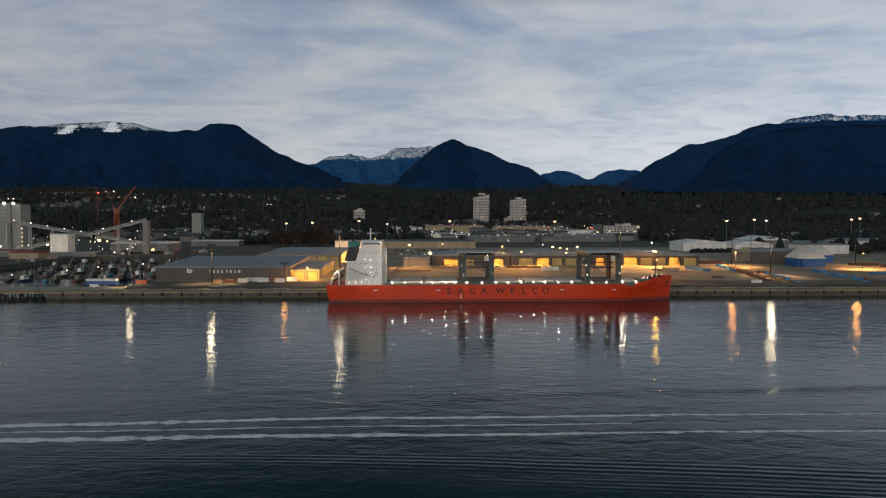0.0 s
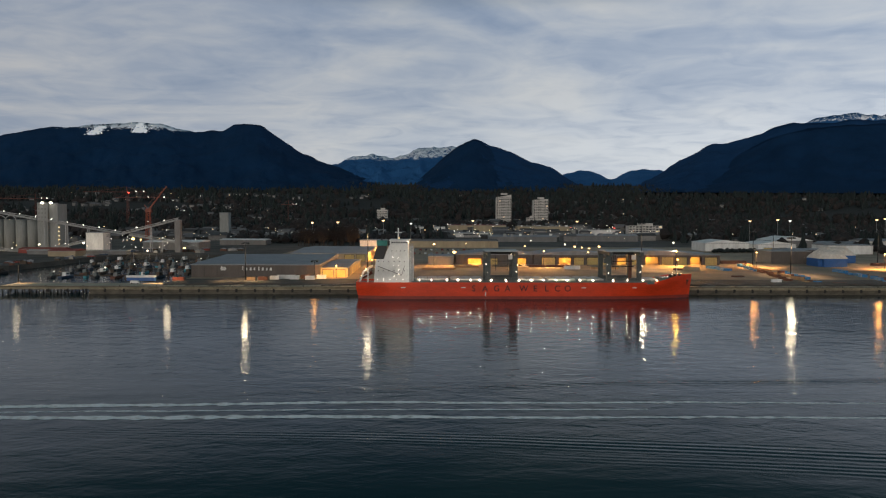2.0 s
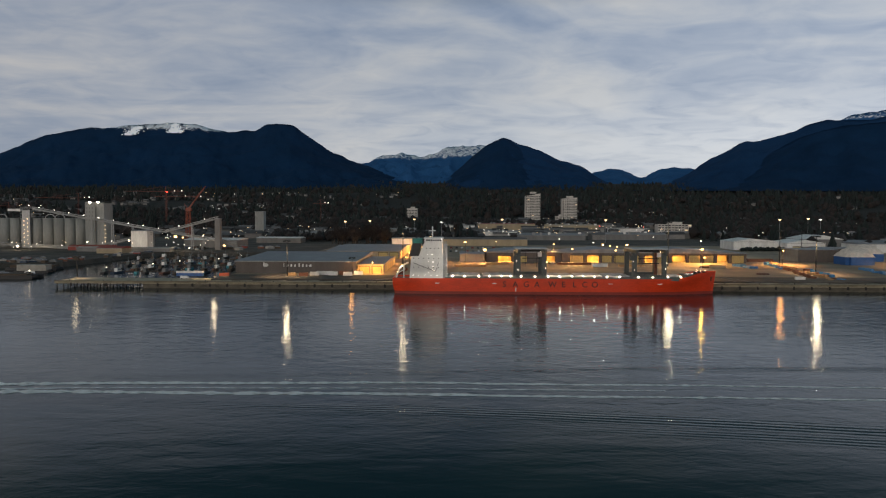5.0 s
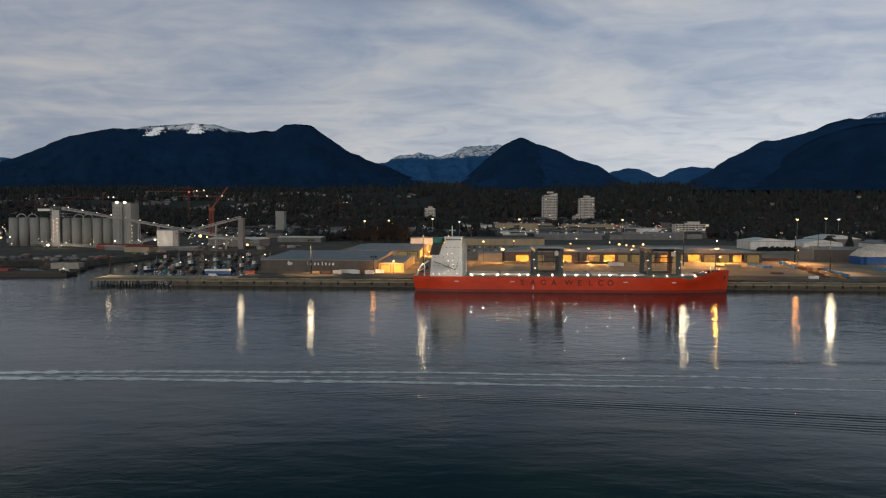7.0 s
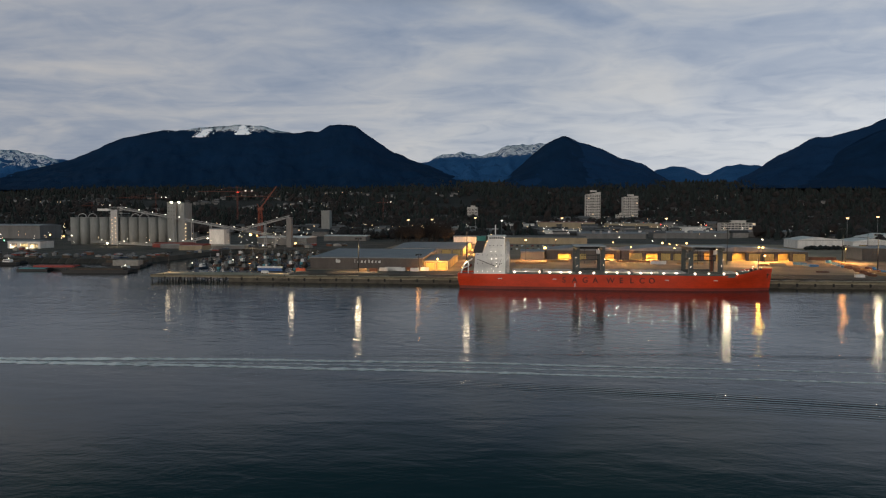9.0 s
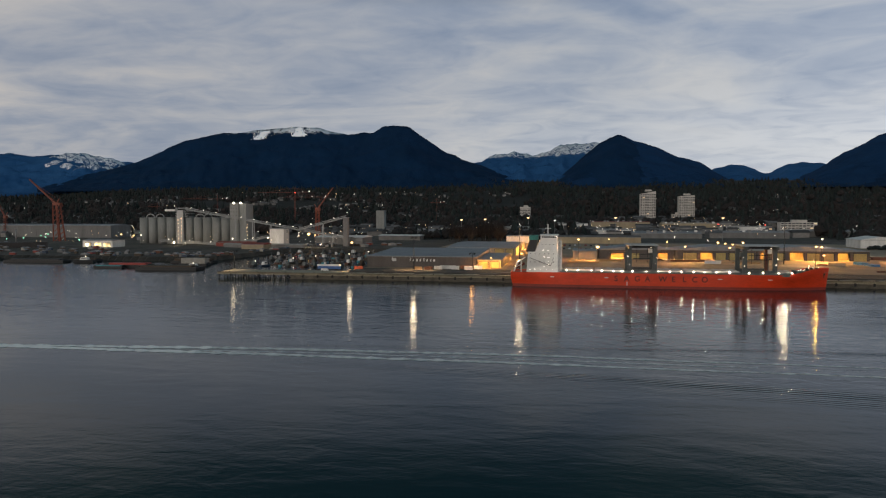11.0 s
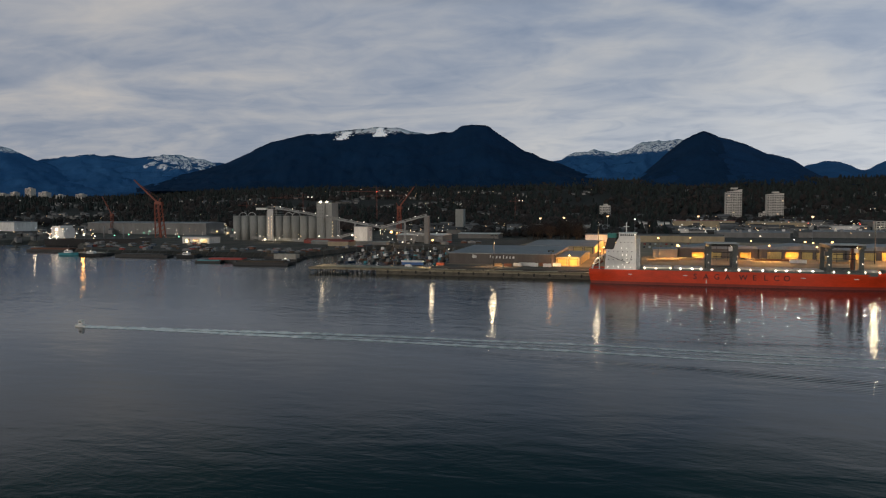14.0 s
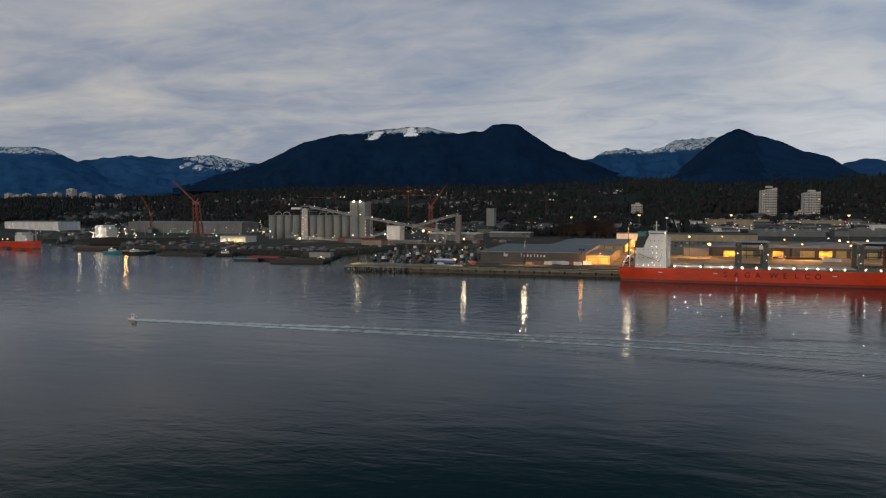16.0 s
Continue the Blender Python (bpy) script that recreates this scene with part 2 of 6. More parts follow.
def beam(bm, a, b, w, h=None):
    """A bar of section w x h from a to b."""
    a, b = Vector(a), Vector(b)
    d = (b - a).normalized()
    side = d.cross(Vector((0, 0, 1)))
    side = side.normalized() if side.length > 1e-4 else Vector((1, 0, 0))
    top = side.cross(d)
    h = h or w
    v = [bm.verts.new(p + side * (sx * w / 2) + top * (sz * h / 2)) for p in (a, b) for sx, sz in ((-1, -1), (1, -1), (1, 1), (-1, 1))]
    for q in ((3, 2, 1, 0), (4, 5, 6, 7), (0, 1, 5, 4), (1, 2, 6, 5), (2, 3, 7, 6), (3, 0, 4, 7)):
        bm.faces.new([v[k] for k in q])


def tube(bm, a, b, r0, r1=None, n=10, cap=True):
    a, b = Vector(a), Vector(b)
    r1 = r0 if r1 is None else r1
    d = (b - a).normalized()
    u = d.cross(Vector((0, 1, 0)) if abs(d.y) < 0.9 else Vector((1, 0, 0))).normalized()
    w = d.cross(u)
    rings = [[bm.verts.new(p + (u * math.cos(t) + w * math.sin(t)) * r) for t in [k * math.tau / n for k in range(n)]] for p, r in ((a, r0), (b, r1))]
    for k in range(n):
        f = bm.faces.new((rings[0][k], rings[0][(k + 1) % n], rings[1][(k + 1) % n], rings[1][k]))
        f.smooth = n > 7
    if cap:
        bm.faces.new(rings[0][::-1])
        bm.faces.new(rings[1])


def prism(bm, outline, y0, y1):
    """An outline of (x, z) pushed from y0 to y1."""
    a = [bm.verts.new((x, y0, z)) for x, z in outline]
    b = [bm.verts.new((x, y1, z)) for x, z in outline]
    bm.faces.new(a)
    bm.faces.new(b[::-1])
    for k in range(len(a)):
        bm.faces.new((a[k], b[k], b[(k + 1) % len(a)], a[(k + 1) % len(a)]))


def ball(bm, c, r, n=8, m=5, squash=1.0):
    c = Vector(c)
    rows = []
    for j in range(1, m):
        p = math.pi * j / m
        rows.append([bm.verts.new(c + Vector((math.sin(p) * math.cos(q) * r, math.sin(p) * math.sin(q) * r, math.cos(p) * r * squash))) for q in [k * math.tau / n for k in range(n)]])
    top, bot = bm.verts.new(c + Vector((0, 0, r * squash))), bm.verts.new(c - Vector((0, 0, r * squash)))
    for k in range(n):
        bm.faces.new((top, rows[0][k], rows[0][(k + 1) % n]))
        bm.faces.new((bot, rows[-1][(k + 1) % n], rows[-1][k]))
        for j in range(m - 2):
            bm.faces.new((rows[j][k], rows[j + 1][k], rows[j + 1][(k + 1) % n], rows[j][(k + 1) % n]))


def mesh_of(name, bm, material):
    bmesh.ops.recalc_face_normals(bm, faces=bm.faces)
    me = bpy.data.meshes.new(name)
    bm.to_mesh(me)
    bm.free()
    if material:
        me.materials.append(material)
    return me


def part(name, bm, material, parent, label=""):
    ob = new(name, bm if isinstance(bm, bpy.types.Mesh) else mesh_of(name, bm, material))
    ob.parent = parent
    if label:
        ob["label"] = label
    return ob


def thing(name, at, label, category, group="", kind="", turn=0.0):
    ob = new(name)
    ob.empty_display_size = 0.5
    ob.matrix_world = placed(*at, turn)
    return tagged(ob, label, category, group, kind)


def boxed(x0, x1, y0, y1, z0, z1):
    bm = bmesh.new()
    box(bm, x0, x1, y0, y1, z0, z1)
    return bm


BM = bmesh.new
rng = random.Random(7)

# ---- land, water and mountains ----
EYE = (42.0, -480.0, 66.0)
QUAY_Y, QUAY_Z = 4.0, 4.5
# The land is set out on a survey sheet drawn from a higher station, which shortens depths behind the quay.
# spread() takes a place on the sheet to its true place, and gives the scale of what stands there.
SHEET, STATION, RISE = (39.19, -487.71, 66.38), (38.67, -486.15, 50.24), 0.035


def spread_scale(y, z=4.4):
    d = y - SHEET[1]
    if d < 900:
        s = (STATION[2] - z) / (SHEET[2] - z - RISE * d)
        return 1 + (s - 1) * smooth(8, 42, y)
    flat = (STATION[2] - 4.4) / (SHEET[2] - 4.4 - RISE * 900)
    if d < 1400:
        return flat
    return flat + (1.12 - flat) * (d - 1400) / 1900 if d < 3300 else max(1.05, 1.12 - (d - 3300) * 1e-4)


def spread(x, y, z, s=None):
    s = spread_scale(y, 0.0 if z < 1 else 4.4) if s is None else s
    dx, dy, dz = x - SHEET[0], y - SHEET[1], z - SHEET[2]
    return (STATION[0] + s * (dx + 0.0048 * dy), STATION[1] + s * dy, STATION[2] + s * (dz + RISE * dy))


def placed(x, y, z, turn=0.0):
    """The true pose, with its scale, of a thing set out at x, y, z."""
    if y < 8:
        return pose(x, y, z, 0, 0, turn)
    s = spread_scale(y, 0.0 if z < 1 else 4.4)
    px, py, pz = spread(x, y, z, s)
    if z < 6 and y < 400:
        pz = z
    return pose(px, py, pz, 0, 0, turn) @ Matrix.Scale(s, 4)


def smooth(a, b, v):
    t = min(max((v - a) / (b - a), 0.0), 1.0)
    return t * t * (3 - 2 * t)


def shore(x):
    """The y at which the land begins for a given x."""
    if x > -128:
        return QUAY_Y + 6
    if x > -240:
        return 210
    if x > -420:
        return 210 - 110 * smooth(-240, -300, x)
    return 100 + 90 * smooth(-540, -640, x)


def land(x, y):
    """The height of the ground."""
    if y < shore(x):
        return -4.0
    r = math.hypot(x - EYE[0], y - EYE[1])
    az = math.degrees(math.atan2(x - EYE[0], y - EYE[1]))
    top = 34 + 20 * smooth(-42, -30, az) - 4 * smooth(0, 14, az)
    z = 4.3 + (top - 4.3) * smooth(900 + 450 * smooth(-20, -6, az), 2400, r) + 40 * smooth(2500, 3600, r) * smooth(-40, -30, az)
    z += noise.noise((x * 0.004, y * 0.004, 1.7)) * 9 * smooth(1000, 1800, r)
    return z


def build_ground():
    """One sheet, laid out as rings round the bay."""
    azs = np.linspace(-75, 60, 271)
    rs = np.concatenate([np.linspace(430, 800, 75), np.geomspace(806, 4700, 90)])
    verts = []
    for r in rs:
        for a in azs:
            x, y = EYE[0] + r * math.sin(radians(a)), EYE[1] + r * math.cos(radians(a))
            verts.append(spread(x, y, land(x, y), spread_scale(y)))
    n = len(azs)
    faces = [(j * n + i, j * n + i + 1, (j + 1) * n + i + 1, (j + 1) * n + i) for j in range(len(rs) - 1) for i in range(n - 1)]
    me = bpy.data.meshes.new("ground")
    me.from_pydata(verts, [], faces)
    k = Mat("ground_mix", (0.1, 0.09, 0.07), 0.95)
    pos = k.t.nodes.new("ShaderNodeSeparateXYZ")
    k.t.links.new(k.tc.outputs["Position"], pos.inputs[0])
    woods = k.ramp(k.noise(0.02, 6, 0.7), [(0.3, (0.009, 0.012, 0.011)), (0.55, (0.018, 0.017, 0.015)), (0.75, (0.03, 0.027, 0.024))])
    town = k.ramp(k.noise(0.03, 5, 0.7), [(0.3, (0.03, 0.027, 0.024)), (0.5, (0.075, 0.066, 0.056)), (0.7, (0.13, 0.11, 0.09))])
    rise = k.math("MULTIPLY_ADD", pos.outputs[2], 0.16)
    rise.node.inputs[2].default_value, rise.node.use_clamp = -0.9, True
    k.color(k.mix(rise, town, woods))
    k.bump(k.noise(0.3, 4), 0.5, 0.6)
    me.materials.append(k.m)
    return tagged(new("ground", me), "dim waterfront ground rising to wooded suburban slopes", "ground", kind="structure")


build_ground()

k = Mat("harbour_water", (0.003, 0.024, 0.031), 0.09)
k.p.inputs["IOR"].default_value = 1.205
calm = k.ramp(k.noise(0.008, 3, 0.5, (0.4, 1, 1)), [(0.35, (0.45, 0.45, 0.45)), (0.65, (1, 1, 1))])
sep = k.t.nodes.new("ShaderNodeSeparateXYZ")
k.t.links.new(k.tc.outputs["Position"], sep.inputs[0])
lee = k.ramp(k.math("MULTIPLY", k.math("ADD", sep.outputs[1], 330), 1 / 140), [(0.0, (0.28, 0.28, 0.28)), (1.0, (1, 1, 1))])
calm = k.math("MULTIPLY", calm, lee)
w1 = k.noise(0.7, 3, 0.5, (0.7, 1, 1), 0.4)
w2 = k.noise(0.06, 2, 0.5, (0.4, 1, 1), 0.3)
w3 = k.noise(0.2, 3, 0.55, (0.6, 1, 1), 0.5)
h = k.math("ADD", k.math("MULTIPLY", k.math("MULTIPLY", w1, calm), 0.085), k.math("MULTIPLY", w2, 0.15))
h = k.math("ADD", h, k.math("MULTIPLY", k.math("MULTIPLY", w3, calm), 0.30))
k.bump(h, 1.0, 1.0)
M["water"] = k.m
M["wave"] = k.m.copy()
for n in M["wave"].node_tree.nodes:
    if n.type == "BSDF_PRINCIPLED":
        n.inputs["Roughness"].default_value = 0.14
bm = BM()
box(bm, -6000, 5500, -1500, 4800, -3.0, 0.0)
tagged(new("water", mesh_of("water", bm, M["water"])), "calm dark teal harbour water with small ripples", "water", kind="structure")


def hill_mat(name, low, high, snow_z, snow_soft, snow_scale, amount, west_of=None):
    k = Mat(name, low, 1.0, 0.0, 0.1)
    pos = k.t.nodes.new("ShaderNodeSeparateXYZ")
    k.t.links.new(k.tc.outputs["Position"], pos.inputs[0])
    a = k.noise(0.006, 6, 0.68, (1, 1, 0.6))
    body = k.ramp(a, [(0.3, low), (0.72, high)])
    b = k.noise(snow_scale, 6, 0.75, (1, 1, 0.3), 0.6)
    lift = k.math("MULTIPLY", k.math("SUBTRACT", pos.outputs[2], snow_z * 1.07 + 120), 1.0 / snow_soft)
    lift = k.math("MINIMUM", lift, 0.35)
    fac = k.ramp(k.math("ADD", lift, b), [(amount, (0, 0, 0)), (amount + 0.09, (1, 1, 1))])
    if west_of:
        fac = k.math("MULTIPLY", fac, k.math("MULTIPLY", k.math("SUBTRACT", west_of, pos.outputs[0]), 0.01, True))
    k.color(k.mix(fac, body, (0.84, 0.87, 0.94)))
    k.bump(k.noise(0.02, 6, 0.7), 0.6, 14)
    return k.m


def mountain(name, knots, dist, foot, foot_z, material, label, rough=1.0, seed=0.0):
    """A ridge whose crest follows (bearing, height in degrees) with spurs running down to its foot."""
    b = np.array([q[0] for q in knots], float)
    e = np.array([q[1] for q in knots], float)
    azs = np.arange(b[0], b[-1] + 0.01, 0.16)
    crest = np.interp(azs, b, e)
    kernel = np.array([1, 2, 1]) / 4
    for _ in range(2):
        crest[1:-1] = np.convolve(crest, kernel, "valid")
    ts = np.concatenate([np.linspace(0, 1, 26), [1.08, 1.16]])
    verts = []
    for t in ts:
        for a, c in zip(azs, crest):
            top = EYE[2] + dist * math.tan(radians(c))
            r = foot + (dist - foot) * t
            x, y = EYE[0] + r * math.sin(radians(a)), EYE[1] + r * math.cos(radians(a))
            spur = noise.fractal((a * 0.42 + seed, t * 1.3, seed), 1.0, 2.0, 5)
            crag = noise.fractal((x * 0.012, y * 0.012, seed), 0.9, 2.0, 4)
            s = min(t, 1.0)
            z = foot_z + (top - foot_z) * s ** (1.25 - 0.35 * spur * (1 - s))
            z += crag * (9 + 30 * s * (1 - s)) * rough * min(1, 5 * s)
            if t > 1:
                z -= (t - 1) * 1200
            verts.append(spread(x, y, z))
    n = len(azs)
    faces = [(j * n + i, j * n + i + 1, (j + 1) * n + i + 1, (j + 1) * n + i) for j in range(len(ts) - 1) for i in range(n - 1)]
    me = bpy.data.meshes.new(name)
    me.from_pydata(verts, [], faces)
    me.polygons.foreach_set("use_smooth", [True] * len(faces))
    me.materials.append(material)
    return tagged(new(name, me), label, "mountain", kind="structure")


# The blue of the haze is put into these base colours.
FOREST_HAZE = ((0.004, 0.023, 0.064), (0.008, 0.037, 0.098))
FAR_HAZE = ((0.018, 0.088, 0.235), (0.038, 0.135, 0.32))
near_hill = hill_mat("hazy_dark_forest", *FOREST_HAZE, 420, 300, 0.014, 0.98)
MID_HAZE = ((0.007, 0.034, 0.095), (0.013, 0.052, 0.138))
mid_hill = hill_mat("hazy_forest_behind", *MID_HAZE, 400, 130, 0.04, 0.86)
snow_hill = hill_mat("forest_with_snow_crest", *FOREST_HAZE, 335, 110, 0.026, 0.75, -1180)
far_hill = hill_mat("hazy_far_range", *FAR_HAZE, 240, 110, 0.03, 0.775)
west_hill = hill_mat("far_snowy_range", *FAR_HAZE, 130, 150, 0.035, 0.78)
white_hill = hill_mat("far_snowy_summit", *FAR_HAZE, 440, 60, 0.05, 0.83)

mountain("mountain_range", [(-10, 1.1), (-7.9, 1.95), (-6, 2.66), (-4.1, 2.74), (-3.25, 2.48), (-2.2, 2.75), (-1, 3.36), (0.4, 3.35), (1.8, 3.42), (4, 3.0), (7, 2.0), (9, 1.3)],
         4560, 3300, 70, far_hill, "far haze-blue range with snow on its crest", 2.2, 3.1)
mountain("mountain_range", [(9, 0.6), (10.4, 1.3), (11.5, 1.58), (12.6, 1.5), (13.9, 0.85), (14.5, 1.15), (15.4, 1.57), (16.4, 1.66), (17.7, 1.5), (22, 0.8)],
         4570, 3500, 70, far_hill, "low far haze-blue range at the valley's end", 0.8, 5.2)
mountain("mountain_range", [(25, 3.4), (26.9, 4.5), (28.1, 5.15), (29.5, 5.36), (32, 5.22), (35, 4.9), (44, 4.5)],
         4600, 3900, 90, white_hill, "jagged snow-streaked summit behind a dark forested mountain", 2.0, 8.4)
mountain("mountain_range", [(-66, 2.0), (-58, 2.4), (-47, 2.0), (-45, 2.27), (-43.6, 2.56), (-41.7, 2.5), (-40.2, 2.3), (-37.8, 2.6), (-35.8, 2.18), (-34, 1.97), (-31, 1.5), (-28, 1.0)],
         4570, 3300, 50, far_hill, "far haze-blue range with thin snow on its crest", 1.0, 2.2)
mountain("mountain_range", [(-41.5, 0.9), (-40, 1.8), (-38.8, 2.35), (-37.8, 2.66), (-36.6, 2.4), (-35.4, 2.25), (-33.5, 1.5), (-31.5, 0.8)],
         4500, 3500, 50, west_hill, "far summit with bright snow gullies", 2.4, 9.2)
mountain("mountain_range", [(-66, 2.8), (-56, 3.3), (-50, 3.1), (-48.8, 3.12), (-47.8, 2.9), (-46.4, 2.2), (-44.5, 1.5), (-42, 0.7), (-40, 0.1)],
         4300, 3000, 45, far_hill, "haze-blue forested mountain shoulder", 0.7, 6.6)
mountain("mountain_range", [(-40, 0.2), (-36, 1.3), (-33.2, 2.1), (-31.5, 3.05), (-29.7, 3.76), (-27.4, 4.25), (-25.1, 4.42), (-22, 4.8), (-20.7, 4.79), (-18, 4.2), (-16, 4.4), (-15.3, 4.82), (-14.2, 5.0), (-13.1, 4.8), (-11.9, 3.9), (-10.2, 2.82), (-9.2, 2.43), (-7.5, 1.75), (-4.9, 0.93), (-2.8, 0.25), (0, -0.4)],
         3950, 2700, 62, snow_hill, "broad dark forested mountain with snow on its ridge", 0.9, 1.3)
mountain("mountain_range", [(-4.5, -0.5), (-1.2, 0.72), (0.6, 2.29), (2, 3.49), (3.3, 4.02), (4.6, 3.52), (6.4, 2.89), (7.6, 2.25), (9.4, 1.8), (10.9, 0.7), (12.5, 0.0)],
         3800, 2800, 62, mid_hill, "haze-blue forested shoulder behind a cone-shaped mountain", 0.8, 4.4)
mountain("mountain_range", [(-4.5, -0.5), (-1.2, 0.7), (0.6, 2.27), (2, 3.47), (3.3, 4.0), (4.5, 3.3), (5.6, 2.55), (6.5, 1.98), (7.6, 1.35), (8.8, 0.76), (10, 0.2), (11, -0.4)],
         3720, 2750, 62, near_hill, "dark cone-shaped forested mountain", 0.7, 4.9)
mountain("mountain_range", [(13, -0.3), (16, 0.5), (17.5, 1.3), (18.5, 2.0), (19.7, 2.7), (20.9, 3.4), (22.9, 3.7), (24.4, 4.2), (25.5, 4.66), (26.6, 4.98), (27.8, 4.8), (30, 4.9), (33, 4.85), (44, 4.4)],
         4000, 2700, 62, mid_hill, "big haze-blue forested mountain with traces of snow", 0.9, 7.7)
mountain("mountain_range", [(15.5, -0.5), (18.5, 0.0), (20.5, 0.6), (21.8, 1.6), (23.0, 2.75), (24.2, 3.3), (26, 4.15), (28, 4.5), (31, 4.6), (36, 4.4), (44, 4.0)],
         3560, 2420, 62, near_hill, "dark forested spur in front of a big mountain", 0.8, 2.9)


def ski_run(az, el, w, h, lean, taper):
    """A bright open run below the crest, laid just over the slope, with a ragged edge and lamps along it."""
    bm = BM()
    n, m, d = 26, 16, 3780.0
    rows = []

    def at(u, v):
        a, e, r = az + u * w * 0.5 + lean * v, el - h * v, d - 60 * v
        return spread(EYE[0] + r * math.sin(radians(a)), EYE[1] + r * math.cos(radians(a)), EYE[2] + r * math.tan(radians(e)))

    for j in range(m + 1):
        rows.append([bm.verts.new(at(2 * i / n - 1, j / m)) for i in range(n + 1)])
    for j in range(m):
        for i in range(n):
            u, v = 2 * (i + 0.5) / n - 1, (j + 0.5) / m
            wide = 0.58 - taper * (v - 0.5)
            edge = abs(u) / wide + 0.9 * max(0, v - 0.8) + 0.9 * max(0, 0.15 - v)
            if edge + 1.0 * noise.noise((i * 0.42 + az, j * 0.5, 5.0)) < 0.95:
                bm.faces.new((rows[j][i], rows[j][i + 1], rows[j + 1][i + 1], rows[j + 1][i]))
    bmesh.ops.delete(bm, geom=[q for q in bm.verts if not q.link_faces], context="VERTS")
    tagged(new("snowfield", mesh_of("snowfield", bm, M["snow"])), "snowy ski run below a forested ridge, glowing in place of floodlight", "snowfield", kind="structure")
    lamps = BM()
    for q in range(7):
        ball(lamps, at(-0.9 + 1.9 * (q % 2) + 0.2 * math.sin(q * 2.3), 0.08 + q / 7), 1.5, 6, 4)
    tagged(new("run_lamps", mesh_of("run_lamps", lamps, M["dot_run"])), "row of floodlights along a ski run", "lights", kind="stuff")


# The snow itself glows a little, in place of floodlight falling on it.
M["snow"] = glow_mat("self_lit_snow", (0.82, 0.85, 0.9), 0.20, False)
M["dot_run"] = glow_mat("ski_run_floodlight", (1.0, 0.93, 0.8), 3.0, False)
ski_run(-24.2, 4.46, 1.25, 0.66, -0.75, -0.15)
ski_run(-21.7, 4.78, 1.35, 0.72, -0.1, -0.7)


# ---- quay ----
M["cap"] = plain("weathered_olive_concrete", (0.27, 0.235, 0.16), 0.85, 0, 0.15, 0.6, 1.25)


def build_quay():
    quay = new("quay", mesh_of("quay", boxed(-227, 900, QUAY_Y + 0.4, QUAY_Y + 26, 2.9, QUAY_Z), M["concrete"]))
    tagged(quay, "long concrete quay apron on dark piles", "quay", kind="structure")
    cap = BM()
    box(cap, -227.3, 900, QUAY_Y - 0.1, QUAY_Y + 0.397, 3.2, QUAY_Z - 0.003)
    part("cap_beam", cap, M["cap"], quay, "weathered concrete edge beam")
    kerb = BM()
    box(kerb, -227.3, 900, QUAY_Y - 0.1, QUAY_Y + 0.5, QUAY_Z + 0.003, QUAY_Z + 0.3)
    part("kerb", kerb, M["timber_dark"], quay, "low timber kerb along the quay's edge")
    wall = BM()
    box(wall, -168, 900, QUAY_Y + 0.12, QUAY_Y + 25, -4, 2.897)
    part("bulkhead", wall, M["concrete_dark"], quay, "dark quay wall behind the piles")
    pile = BM()
    tube(pile, (0, 0, -4), (0, 0, 3.0), 0.4, n=8)
    pile = mesh_of("pile", pile, M["pile"])
    for i in range(13):
        x = -226 + i * 4.5
        part("pile", pile, None, quay).location = (x, QUAY_Y + 0.5, 0)
    for i in range(14):
        part("pile", pile, None, quay).location = (-226 + i * 4.5, QUAY_Y + 14, 0)
    fender = BM()
    box(fender, -0.55, 0.55, -0.3, 0.0, 1.2, 3.3)
    box(fender, -0.7, 0.7, -0.5, -0.3, 1.5, 3.0)
    fender = mesh_of("fender", fender, M["rubber"])
    for i in range(72):
        part("fender", fender, None, quay).location = (-216 + i * 11.6, QUAY_Y - 0.12, 0)
    bollard = BM()
    tube(bollard, (0, 0, 0), (0, 0, 0.7), 0.28, 0.22, 8)
    tube(bollard, (0, 0, 0.7), (0, 0, 0.9), 0.42, 0.42, 8)
    bollard = mesh_of("bollard", bollard, M["dark_steel"])
    for i in range(36):
        part("bollard", bollard, None, quay).location = (-218 + i * 22.8, QUAY_Y + 1.3, QUAY_Z)


build_quay()
yard = BM()
box(yard, -128, 1300, QUAY_Y + 26.003, 590, 2.5, QUAY_Z - 0.02)
tagged(new("pavement", mesh_of("pavement", yard, M["yard"])), "worn brown-grey terminal yard paving", "yard", kind="structure")


# ---- the ship ----
SHIP_Y0, BEAM = -21.0, 24.0


def fore(x):
    """Stations of the bow, drawn out forward."""
    return x + 5.6 * smooth(150, 192, x)


def hull_half(x):
    """Half breadth at the deck and at the waterline, and the sheer height, x metres from the stern."""
    deck = BEAM / 2
    if x < 12:
        deck *= 0.86 + 0.14 * math.sin(x / 12 * math.pi / 2)
    if x > 160:
        deck *= max(0.0, 1 - ((x - 160) / 38.6) ** 2.6)
    wl = deck
    if x < 30:
        wl = deck * (0.80 + 0.2 * smooth(0, 30, x))
    if x > 140:
        wl = BEAM / 2 * max(0.0, 1 - ((x - 140) / 57.5) ** 1.9) if x < 197.5 else 0.0
    top = 9.9 + 3.9 * smooth(172, 190, x) + 0.5 * smooth(190, 199, x)
    return deck, wl, top


def funnel_block():
    bm = BM()
    prism(bm, [(10.2, 23.503), (16.2, 23.503), (18.0, 31.5), (12.4, 31.5)], -9.8, 2)
    return bm


def house_block():
    bm = BM()
    prism(bm, [(10.6, 9), (31.5, 9), (31.5, 23.5), (11.8, 23.5), (11.2, 17)], -11.2, 11.2)
    return bm


